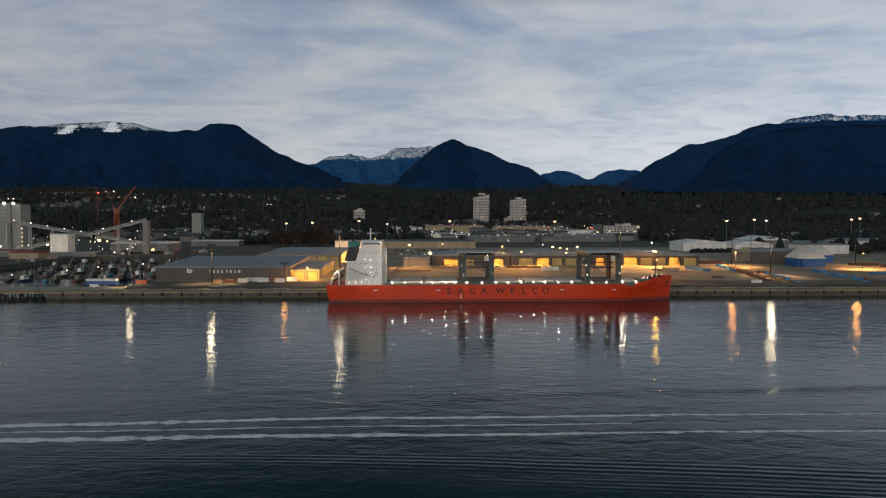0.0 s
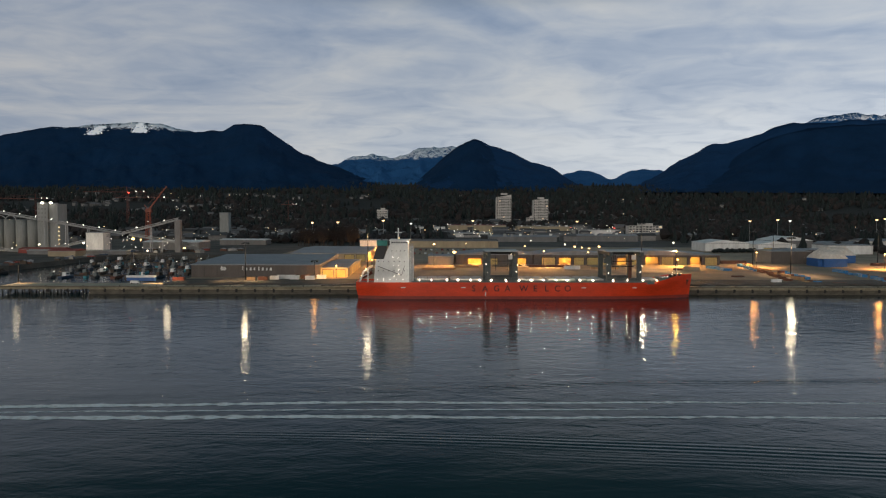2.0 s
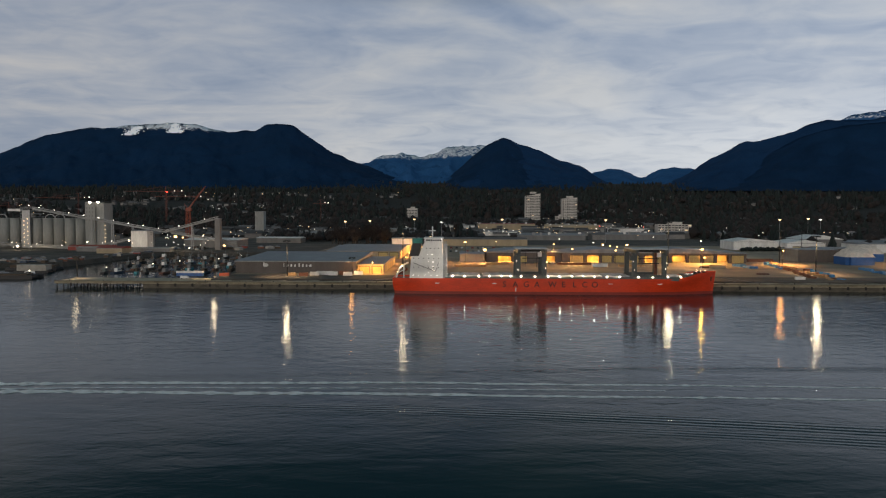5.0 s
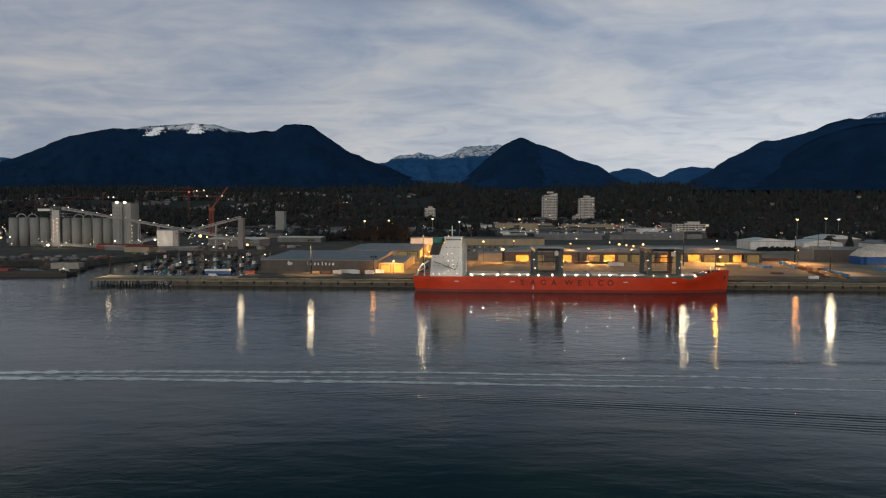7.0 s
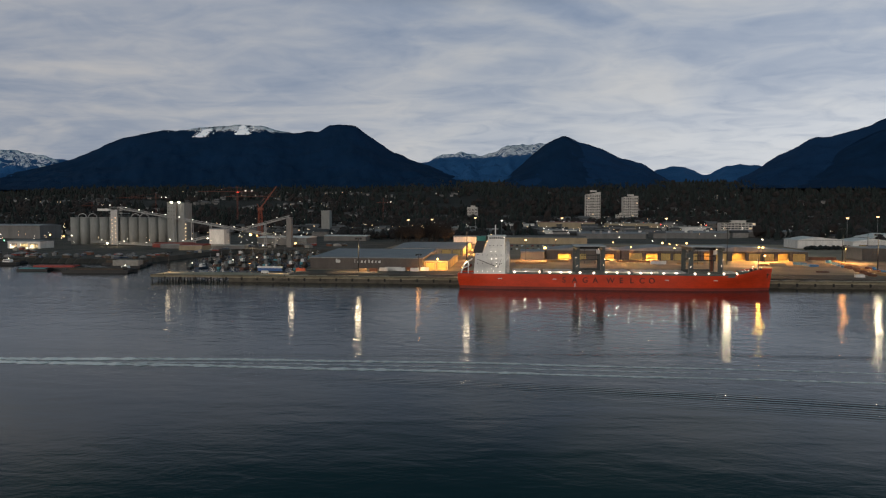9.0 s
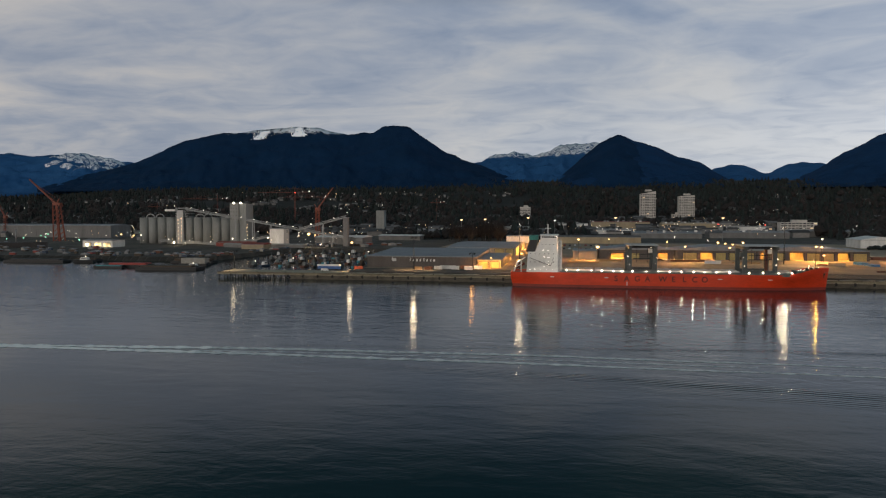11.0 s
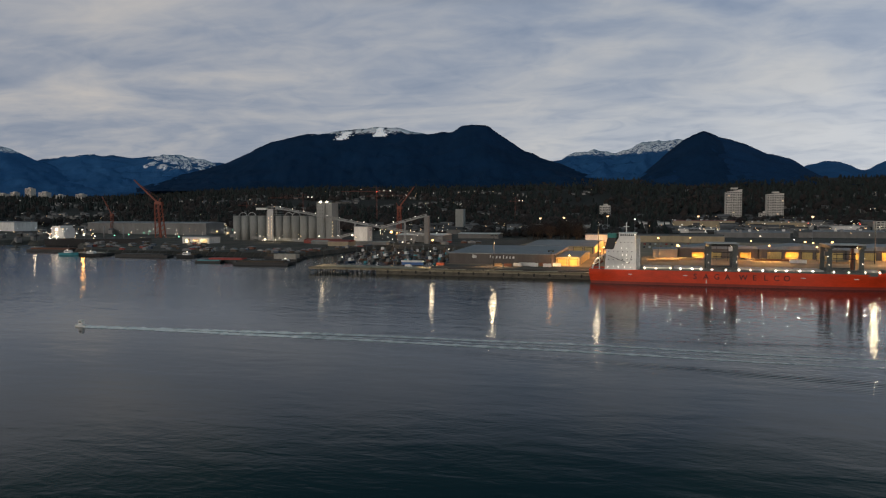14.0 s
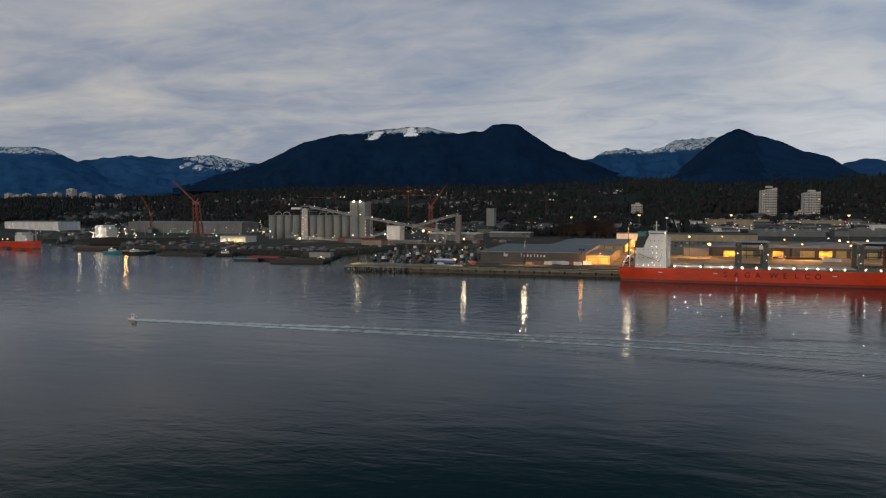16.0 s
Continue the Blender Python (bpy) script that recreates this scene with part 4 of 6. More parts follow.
shed("warehouse", 125.5, 190.5, 130, 176, 12.4, 16.2, M["clad_brown"], M["roof_grey"], "gabled brown warehouse with yellow doors and a lit bay",
     [(132, 143, 10.2, False), (146, 156, 10.3, True), (158.5, 166.5, 10.2, False), (169, 178, 10.2, False), (181, 189, 10.2, False)], axis="y")
shed("warehouse", 191.5, 278, 130, 176, 12.4, 16.4, M["clad_brown"], M["roof_grey"], "broad gabled brown warehouse with two lit bays",
     [(194, 201, 10.4, True), (204, 213, 10.4, False), (217, 228, 10.8, True), (230.5, 240, 10.6, False), (243, 251, 10.6, False), (254, 263, 10.8, True), (266, 276, 10.6, False)], axis="y", ridge_at=0.36)
shed("warehouse", 318, 365, 262, 300, 12.6, 16.0, M["clad_white"], M["clad_white"], "big white gabled storage shed", axis="y", ridge_at=0.4)
shed("warehouse", 366, 404, 250, 290, 12.2, 15.6, M["clad_white"], M["clad_white"], "big white gabled storage shed with stained doors", [(372, 380, 9, False), (388, 394, 9, False)], axis="y")
shed("warehouse", 406, 446, 296, 340, 13.0, 17.5, M["clad_grey"], M["clad_white"], "grey shed with a wide pale roof", axis="y")
shed("warehouse", 447, 520, 300, 340, 9.8, 12.0, M["clad_grey"], M["roof_grey"], "long low grey shed with pale roof")
shed("warehouse", 426, 470, 232, 262, 13.0, 14.0, M["clad_white"], M["roof_grey"], "white building with a row of window openings")
shed("warehouse", 325.5, 358, 140, 172, 14.8, 15.6, M["clad_brown"], M["roof_grey"], "dark brown box-shaped storage shed")
shed("warehouse", 359, 396, 176, 206, 13.0, 14.0, M["clad_brown"], M["roof_grey"], "dark brown storage shed behind fabric shelters")
shed("warehouse", 505, 600, 300, 330, 12.6, 15.0, M["clad_white"], M["roof_grey"], "long pale shed at the yard's end")
shed("warehouse", 560, 660, 190, 230, 11.0, 13.0, M["clad_grey"], M["roof_grey"], "grey shed at the edge of the yard")


def shelter(x0, x1, y0, y1, eave, crown):
    """A fabric shelter: blue upright sides, a pale vaulted cover with sloping ends."""
    s = thing("fabric_shelter", ((x0 + x1) / 2, (y0 + y1) / 2, 4.48), "vaulted fabric shelter with blue sides and cream roof", "shelter", "fabric shelters in the yard")
    hx, hy, e, c = (x1 - x0) / 2, (y1 - y0) / 2, eave - 4.48, crown - 4.48
    side = BM()
    box(side, -hx, hx, -hy, hy, 0, e)
    bmesh.ops.bevel(side, geom=[q for q in side.edges if abs(q.verts[0].co.z - q.verts[1].co.z) > 1], offset=3.0, segments=2, affect="EDGES")
    part("side_wall", side, M["clad_blue"], s, "blue lower side wall")
    cover = BM()
    n, m = 10, 8
    grid = []
    for i in range(n + 1):
        u = -1 + 2 * i / n
        row = []
        for j in range(m + 1):
            v = -1 + 2 * j / m
            lift = (1 - abs(v) ** 2.2) ** 0.8 * min(1.0, (1 - abs(u)) * 2.6 + 0.0) ** 0.7
            row.append(cover.verts.new((u * (hx + 0.3), v * (hy + 0.3), e + 0.003 + (c - e) * lift)))
        grid.append(row)
    for i in range(n):
        for j in range(m):
            cover.faces.new((grid[i][j], grid[i + 1][j], grid[i + 1][j + 1], grid[i][j + 1]))
    part("cover", cover, M["dome_white"], s, "cream fabric cover in ribbed panels")
    for i in range(1, n):
        rib = BM()
        for j in range(m):
            beam(rib, grid_pt(hx, hy, e, c, -1 + 2 * i / n, -1 + 2 * j / m), grid_pt(hx, hy, e, c, -1 + 2 * i / n, -1 + 2 * (j + 1) / m), 0.25, 0.2)
        part("rib", rib, M["dome_white"], s)


def grid_pt(hx, hy, e, c, u, v):
    lift = (1 - abs(v) ** 2.2) ** 0.8 * min(1.0, (1 - abs(u)) * 2.6) ** 0.7
    return (u * (hx + 0.3), v * (hy + 0.3), e + 0.12 + (c - e) * lift)


shelter(351.5, 375, 112, 136, 11.0, 17.2)
shelter(372, 400, 142, 166, 11.0, 17.6)


# ---- light masts ----
def flood_head(parent, at, mat, n=4, size=1.0, spread=2.3):
    """Shielded fixtures that throw their light down: hoods with the lamp face at the rim."""
    for i in range(n):
        hood, lens = BM(), BM()
        a = math.tau * (i + 0.5) / n
        x, y, h = at[0] + spread * math.cos(a), at[1] + spread * math.sin(a), 0.55 * size
        v = [hood.verts.new((x + p * h, y + q * h, z)) for z in (at[2] - 0.35, at[2] + 0.45) for p, q in ((-1, -1), (1, -1), (1, 1), (-1, 1))]
        for q in ((0, 1, 5, 4), (1, 2, 6, 5), (2, 3, 7, 6), (3, 0, 4, 7), (4, 5, 6, 7)):
            hood.faces.new([v[k] for k in q])
        box(lens, x - h + 0.08, x + h - 0.08, y - h + 0.08, y + h - 0.08, at[2] - 0.345, at[2] + 0.1)
        hd = part("lamp_hood", hood, M["dark_steel"], parent)
        part("lens", lens, mat, hd, "glowing lamp face set in its hood")


def bulb(parent, at, r, mat, label="glowing lamp"):
    bm = BM()
    ball(bm, at, r, 8, 5, 0.75)
    part("lens", bm, mat, parent, label)


def quay_mast(x, y, top, mat, label, watts=24000, out=5000, tint=(1.0, 0.80, 0.52), base=4.48):
    m = thing("light_mast", (x, y, base), label, "light mast", "masts along the quay")
    at, k = placed(x, y, base), spread_scale(y)
    bm = BM()
    tube(bm, (0, 0, 0), (0, 0, top - base), 0.42, 0.2, 8)
    part("pole", bm, M["dark_steel"], m)
    bm = BM()
    tube(bm, (0, 0, top - base - 0.1), (0, 0, top - base + 0.15), 2.4, 2.4, 12)
    part("crown_ring", bm, M["dark_steel"], m)
    part("footing", boxed(-0.8, 0.8, -0.8, 0.8, 0, 0.7), M["concrete"], m)
    flood_head(m, (0, 0, top - base - 0.7), mat)
    if watts:
        # Added spot, hung off the pole, for the head's light on the ground.
        li = new("mast_light", bpy.data.lights.new("mast_light", "SPOT"))
        li.data.energy, li.data.color, li.data.shadow_soft_size = watts * k * k, (1.0, 0.62, 0.30), 1.0
        li.data.spot_size, li.data.spot_blend = radians(105), 0.7
        li.matrix_world = look(at @ Vector((0, -5, top - 1.4 - base)), at @ Vector((0, -4, 0)))
    if out:
        # Added spot turned to the water, which makes the lamp's streak there.
        li = new("water_light", bpy.data.lights.new("water_light", "SPOT"))
        li.data.energy, li.data.color, li.data.shadow_soft_size = out * 0.7 * k * k, tint, 1.7
        li.data.spot_size, li.data.spot_blend = radians(75), 0.5
        li.matrix_world = look(at @ Vector((0, -3.2, top - 1.2 - base)), at @ Vector((-max(-14, min(14, (x - 100) * 0.04)), -23.2, top - 11 - base)))
    return m


quay_mast(-80, 28, 30, M["lamp_flood"], "tall thin dark mast with shielded white lamps", 60000, 6000)
quay_mast(0.8, 27, 42, M["lamp_flood"], "tall dark mast behind the ship's stern", 60000)
quay_mast(204, 98, 40, M["lamp_strong"], "tall dark mast among the warehouses", 40000, 14000)
quay_mast(299.6, 58, 32, M["lamp_flood"], "tall thin dark mast in the storage yard", 60000, 15000)
quay_mast(304.5, 128, 32, M["lamp_amber"], "tall dark mast with shielded amber lamps", 36000, 6500, (1.0, 0.36, 0.08))
quay_mast(409, 130, 32, M["lamp_amber"], "tall dark mast with shielded amber lamps", 36000, 10000, (1.0, 0.36, 0.08))
quay_mast(361.5, 210, 25, M["lamp_amber"], "dark mast with amber lamps among sheds", 26000, 1400, AMBER)
quay_mast(-36, 36, 17, M["lamp_amber"], "low mast with an amber lamp at a shed's corner", 20000, 1500, AMBER)


def yard_lamp(x, y, top, mat, r, watts, color, label, aim=(0, -9), base=4.48):
    m = thing("yard_lamp", (x, y, base), label, "lamp post", "lamp posts in the yard")
    h, at, k = top - base, placed(x, y, base), spread_scale(y)
    bm = BM()
    tube(bm, (0, 0, 0), (0, 0, h), 0.2, 0.12, 6)
    part("pole", bm, M["dark_steel"], m)
    part("bracket", boxed(-0.7, 0.7, -0.15, 0.15, h + 0.003, h + 0.2), M["dark_steel"], m)
    bulb(m, (0, -0.3, h + 0.55), r, mat, "glowing flood lamp")
    if watts:
        li = new("flood_light", bpy.data.lights.new("flood_light", "SPOT"))
        li.data.energy, li.data.color, li.data.shadow_soft_size = watts * 5.0 * k * k, color, 0.9
        li.data.spot_size, li.data.spot_blend = radians(150), 0.5
        li.matrix_world = look(at @ Vector((0, -1.6, h + 0.6)), at @ Vector((aim[0], aim[1] - 1.6, 0)))
    return m


SOD = "lamp post with a glowing sodium lamp"
LED = "lamp post with a glowing white lamp"
for x, y, top, r, w in ((44.3, 122, 21.0, 1.0, 8000), (60.5, 122, 14.6, 1.5, 10000), (73, 190, 16.6, 0.7, 0), (126, 190, 14.4, 0.8, 14000), (132.4, 122, 15.6, 0.8, 26000), (171, 190, 14.0, 1.1, 0),
                        (178, 192, 13.0, 0.8, 0), (184, 190, 12.4, 0.8, 0), (193, 190, 14.0, 1.1, 16000), (168, 122, 14.8, 0.9, 0), (239, 122, 16.0, 1.0, 30000), (241, 123, 9.0, 0.8, 0)):
    yard_lamp(x, y, top, M["lamp_warm"], r, w, WARM, SOD)
for x, y, top, r, w in ((205.6, 26, 24.6, 0.5, 1500),):
    yard_lamp(x, y, top, M["lamp_gold"], r, w, (1.0, 0.45, 0.06), SOD)
for x, y, top, r, w in ((162, 190, 16.0, 0.6, 0), (261, 192, 17.6, 0.8, 12000), (152, 340, 9, 0.7, 0)):
    yard_lamp(x, y, top, M["lamp_white"], r, w, WHITE, LED)
quay_mast(-130, 26, 21.5, M["lamp_flood"], "slim pale pole with a white lamp on the pier", 26000, 2600)
quay_mast(-224, 21, 19.5, M["lamp_white_dim"], "slim pole with a lamp near the pier's end", 12000, 900)
# floodlights on poles beside the tan warehouse
for x, y, top, r, w in ((-1, 74, 13, 0.5, 4000), (-1, 112, 13, 0.5, 7000), (6, 168, 13, 0.5, 24000), (7, 215, 13, 0.5, 22000), (8, 262, 14.5, 0.6, 18000), (8, 290, 14.5, 0.6, 12000)):
    yard_lamp(x, y, top, M["lamp_warm"], r, w, WARM, SOD, (-24, 1))
yard_lamp(-22, 40, 12.5, M["lamp_warm"], 0.4, 7000, WARM, SOD, (-3, 20))
for x, y, w in ((300, 112, 16000), (395, 100, 15000), (-100, 33, 0)):
    if w:
        yard_lamp(x, y, 16, M["lamp_warm"], 0.5, w, WARM, SOD, (0, 1))


def high_mast(x, y, top, mat):
    m = thing("street_lamp", (x, y, 4.3), "tall slim lamp mast with glowing heads", "street lamp", "tall lamp masts beyond the terminal")
    h = top - 4.3
    bm = BM()
    tube(bm, (0, 0, 0), (0, 0, h), 0.3, 0.18, 6)
    part("pole", bm, M["steel"], m)
    bm = BM()
    prism(bm, [(-0.4, h - 1.6), (0.4, h - 1.6), (1.7, h), (-1.7, h)], -0.7, 0.7)
    part("lamp_head", bm, mat, m, "glowing lamp head")


M["head_warm"] = glow_mat("mast_head_warm", (1.0, 0.62, 0.3), 2.6, False)
M["head_white"] = glow_mat("mast_head_white", (0.95, 0.93, 0.85), 1.1, False)
for i, (x, z) in enumerate(((-92.7, 28.5), (-64.2, 29.2), (-13.1, 31.2), (18, 28), (87.6, 31.3), (205.8, 31), (403, 32), (435, 33.4), (449, 32.4), (549, 33.8), (559, 35))):
    high_mast(x, 350, z, M["head_white"] if i in (3, 8) else M["head_warm"])


# ---- yard cargo ----
def stack(name, at, size, turn, mat, label, category, layers=3, rows=4):
    """Bundles laid in layers with gaps between."""
    s = thing(name, (*at, 4.49), label, category, turn=turn)
    L, W, H = size
    for j in range(layers):
        for i in range(rows):
            a = -W / 2 + W * i / rows
            off = rng.uniform(-0.04, 0.04) * L
            part("cargo_block", boxed(-L / 2 + off, L / 2 + off, a + 0.06, a + W / rows - 0.06, H * j / layers + 0.003, H * (j + 1) / layers - 0.08), mat, s)
    return s


for x, y, L, W, H, t, mat, lab in (
        (262, 103, 9, 6, 1.8, -70, "tarp_blue", "pile of lumber under bright blue tarpaulin"),
        (266, 93, 12, 7, 1.6, -84, "tarp_blue", "stack of cargo wrapped in blue sheeting"),
        (234, 93, 12, 5, 1.2, -35, "rust", "low heap of rusty steel on the yard"),
        (258, 50, 8, 4, 1.0, 10, "rust", "small dark stack on the open yard"),
        (314, 23, 9, 3, 1.0, 0, "rust", "low stack of dark steel bars"),
        (294, 142, 21, 5, 2.6, 0, "rust", "row of dark red steel bins"),
        (414, 127, 22, 5, 2.2, -4, "rust", "stack of rust-red steel on the yard"),
        (437, 116, 30, 5, 2.2, -4, "rust", "long stack of rust-red steel on the yard"),
        (390, 70, 16, 7, 1.5, 2, "tarp_blue", "stack of cargo wrapped in blue sheeting"),
        (382, 32, 14, 5, 1.4, 4, "rust", "stack of red-brown steel by the quay"),
        (217, 14, 18, 3, 0.9, 3, "lumber", "low stack of yellowish planks on the quay"),
        (420, 60, 40, 7, 2.0, -20, "tarp_blue", "row of stacks wrapped in blue sheeting"),
        (135, 112, 30, 4, 1.6, 0, "rust", "row of dark steel coils and bars"),
        (176, 100, 20, 5, 1.4, 0, "lumber", "stack of lumber beside a warehouse"),
        (70, 108, 18, 5, 1.6, 0, "lumber", "stack of lumber bundles in the yard"),
        (48, 92, 24, 5, 1.4, 4, "lumber", "low stack of lumber in the yard")):
    stack("cargo_stack", (x, y), (L, W, H), t, M[mat], lab, "cargo stack")
# rows of bundles running back from the quay across the storage yard
for x0, y0, x1, y1, mat, num, lab in (
        (295, 116, 292.5, 24, "lumber", 11, "bundle of pale sawn lumber in a long row"), (291, 120, 287.5, 86, "tarp_blue", 5, "bundle wrapped in bright blue sheeting"),
        (303, 76, 301, 27, "tarp_blue", 6, "bundle wrapped in bright blue sheeting"), (347, 82, 348, 25, "tarp_blue", 8, "bundle wrapped in bright blue sheeting"),
        (288.5, 82, 284, 30, "rust", 7, "bundle of rusty steel sections beside lumber"), (352, 60, 354, 26, "rust", 4, "bundle of rusty steel sections in the yard"),
        (298, 70, 297, 28, "rust", 4, "bundle of dark steel bars between lumber rows")):
    for i in range(num):
        f = (i + rng.uniform(-0.15, 0.15)) / (num - 1)
        stack("cargo_stack", (x0 + (x1 - x0) * f + rng.uniform(-1, 1), y0 + (y1 - y0) * f), (rng.uniform(4, 7.5), rng.uniform(2.4, 4.2), rng.uniform(1.3, 2.4)),
              90 + rng.uniform(-14, 14), M[mat], lab, "cargo stack", 2, 3)


def container(x, y, L, mat, label, turn=0):
    c = thing("container", (x, y, 4.49), label, "container", turn=turn)
    b = BM()
    box(b, -L / 2, L / 2, -1.2, 1.2, 0.12, 2.7)
    part("body", b, mat, c)
    bm = BM()
    for i in range(int(L / 0.6)):
        box(bm, -L / 2 + 0.3 + i * 0.6, -L / 2 + 0.55 + i * 0.6, -1.26, -1.203, 0.3, 2.5)
    part("corrugation", bm, mat, c)
    for sx in (-1, 1):
        part("corner_post", boxed(sx * L / 2 - 0.1, sx * L / 2 + 0.1, -1.29, -1.2, 0, 2.78), mat, c)


for x, y, L, mat, lab in ((-62, 33, 6, "clad_white", "white container on the quay"), (-55, 36, 12, "clad_white", "white container by the warehouse"), (-49, 34, 6, "clad_white", "small white container on the quay"),
                          (-38.5, 33, 6, "clad_white", "white container on the quay"), (-31.5, 37, 6, "clad_white", "pale container near a shed corner"), (-69, 30, 6, "rust", "rust-brown container on the quay"),
                          (-77, 29, 6, "lumber", "wooden crate-like container on the quay"), (-124, 28, 7, "orange", "orange container on the quay"), (-42, 37, 6, "rust", "brown container on the quay"),
                          (150, 96, 12, "clad_white", "white container in the yard"), (240, 90, 12, "clad_tan", "tan container in the yard"), (272, 24, 6, "clad_white", "small white box on the quay"),
                          (404, 240, 12, "rust", "red-brown container by white sheds"), (392, 238, 12, "brick_red", "red container by white sheds"), (404, 237, 12, "brick_red", "red container by white sheds")):
    container(x, y, L, M[mat], lab)


def vehicle(x, y, turn, body, z=4.49, name="car", long=4.5):
    c = thing(name, (x, y, z), "parked car seen small in the dusk", "car", "cars parked around the terminal", turn=turn)
    b = BM()
    h = long / 2
    prism(b, [(-h, 0.35), (h, 0.35), (h, 0.85), (h * 0.55, 0.95), (h * 0.25, 1.45), (-h * 0.6, 1.45), (-h * 0.9, 0.95), (-h, 0.9)], -0.88, 0.88)
    part("body", b, body, c)
    for sx in (-1, 1):
        for sy in (-1, 1):
            w = BM()
            tube(w, (sx * h * 0.62, sy * 0.74, 0.34), (sx * h * 0.62, sy * 0.92, 0.34), 0.34, n=10)
            part("wheel", w, M["rubber"], c)
    part("windows", boxed(-h * 0.55, h * 0.2, -0.9, 0.9, 1.0, 1.38), M["window"], c)
    return c


first = vehicle(112, 118, 0, M["black"])
cars = [first, vehicle(116, 119, 0, M["clad_white"]), vehicle(120, 118, 0, M["steel"]), vehicle(20, 240, 90, M["brick_red"])]
for i in range(70):
    a = cars[i % 4]
    if i < 14:
        x, y, t = 128 + i * 3.3, 196 + (i % 2) * 6, 90
    elif i < 44:
        x, y, t = 20 + (i - 14) % 15 * 5.4, 222 + (i - 14) // 15 * 40, 90 + rng.uniform(-4, 4)
    else:
        x, y, t = 130 + (i - 44) % 13 * 11, 216 + (i - 44) // 13 * 28, rng.uniform(0, 180)
    copy_thing(a, placed(x, y, 4.49, t))


def lorry():
    t = thing("lorry", (-146.6, 24, 4.5), "long trailer with blue sides and white roof on the pier", "lorry")
    part("trailer_body", boxed(-9, 9, -1.4, 1.4, 1.0, 3.2), M["clad_blue"], t)
    part("trailer_roof", boxed(-9.2, 9.2, -1.5, 1.5, 3.203, 4.5), M["clad_white"], t, "white trailer roof")
    for x in (-7.5, -6.2, 5.5, 6.8):
        for y in (-1.2, 1.2):
            w = BM()
            tube(w, (x, y - 0.2, 0.5), (x, y + 0.2, 0.5), 0.5, n=10)
            part("wheel", w, M["rubber"], t)
    part("chassis", boxed(-8.8, 8.8, -0.5, 0.5, 0.6, 0.997), M["dark_steel"], t)


lorry()
van = thing("van", (-148, 18, 4.5), "white van parked on the pier", "van")
b = BM()
prism(b, [(-2.8, 0.4), (2.8, 0.4), (2.8, 1.1), (2.2, 1.3), (1.6, 2.2), (-2.8, 2.2)], -1, 1)
part("body", b, M["clad_white"], van)
for sx in (-1.8, 1.8):
    for sy in (-0.9, 0.9):
        w = BM()
        tube(w, (sx, sy - 0.12, 0.4), (sx, sy + 0.12, 0.4), 0.4, n=10)
        part("wheel", w, M["rubber"], van)

# ---- grain terminal and industry west of the basin ----
def silo_group():
    s = thing("grain_silos", (-405, 260, 4.3), "block of pale concrete grain silos with walkways on top", "silo")
    one = BM()
    tube(one, (0, 0, 0), (0, 0, 29.3), 5.55, n=20)
    tube(one, (0, 0, 29.3), (0, 0, 29.9), 5.7, 5.7, 20)
    one = mesh_of("silo", one, M["silo"])
    for i in range(11):
        for j in range(3):
            part("silo", one, None, s).location = (-44.9 + i * 11.3, j * 11.3 - 5, 0)
    for x in (-38, -26, 24, 34):
        bm = BM()
        n = 10
        for k in range(n):
            a, b = math.pi * k / n, math.pi * (k + 1) / n
            beam(bm, (x + 5 * math.cos(a), -4, 29.9 + 4.0 * math.sin(a)), (x + 5 * math.cos(b), -4, 29.9 + 4.0 * math.sin(b)), 0.7)
        part("arched_duct", bm, M["steel"], s, "pale arched duct on the silo roof")
    stair = part("stair_tower", boxed(0.5, 8.5, -13.5, -10.6, 0, 38), M["steel"], s, "steel stair tower with a zigzag of lamps")
    for z in (31, 34, 37, 40):
        deck = part("platform", boxed(-2, 13, -12, 4, z, z + 0.5), M["steel"], s)
        bm = BM()
        beam(bm, (-2, -12, z + 1.4), (13, -12, z + 1.4), 0.2)
        for x in (-2, 3, 8, 13):
            beam(bm, (x, -12, z + 0.5), (x, -12, z + 1.4), 0.15)
        part("railing", bm, M["steel"], deck)
    for i in range(14):
        bm = BM()
        ball(bm, (2.4 + (i % 2) * 3.8, -13.9, 2 + i * 2.1), 0.42, 6, 4)
        part("lens", bm, M["dot_warm"], stair, "small glowing stair lamp")
    bm = BM()
    box(bm, -17, -4, -9, -4, 37, 39.5)
    part("roof_cabin", bm, M["clad_white"], s)
    t = thing("elevator_tower", (-333.4, 252, 4.3), "tall square concrete elevator tower with floodlights", "silo")
    part("shaft", boxed(-5, 5, -8, 12, 0, 46.8), M["silo"], t)
    part("side_shaft", boxed(5.003, 13.4, -6, 12, 0, 45.6), M["silo"], t)
    bm = BM()
    for z in range(28, 46, 4):
        for x in (-4, -1, 2):
            box(bm, x, x + 1.2, -8.06, -7.9, z, z + 1.4)
    part("louvres", bm, M["clad_grey"], t)
    for x in (0.2, 8.6):
        bulb(t, (x, -8.6, 46.5), 1.5, M["lamp_big"], "bright floodlight on the parapet")
    for i in range(6):
        bulb(t, (14.6, -6.4, 3 + i * 4), 0.5, M["dot_warm"], "small stair lamp")


M["lamp_big"] = glow_mat("tower_floodlight", (1.0, 0.9, 0.7), 5.0)
silo_group()


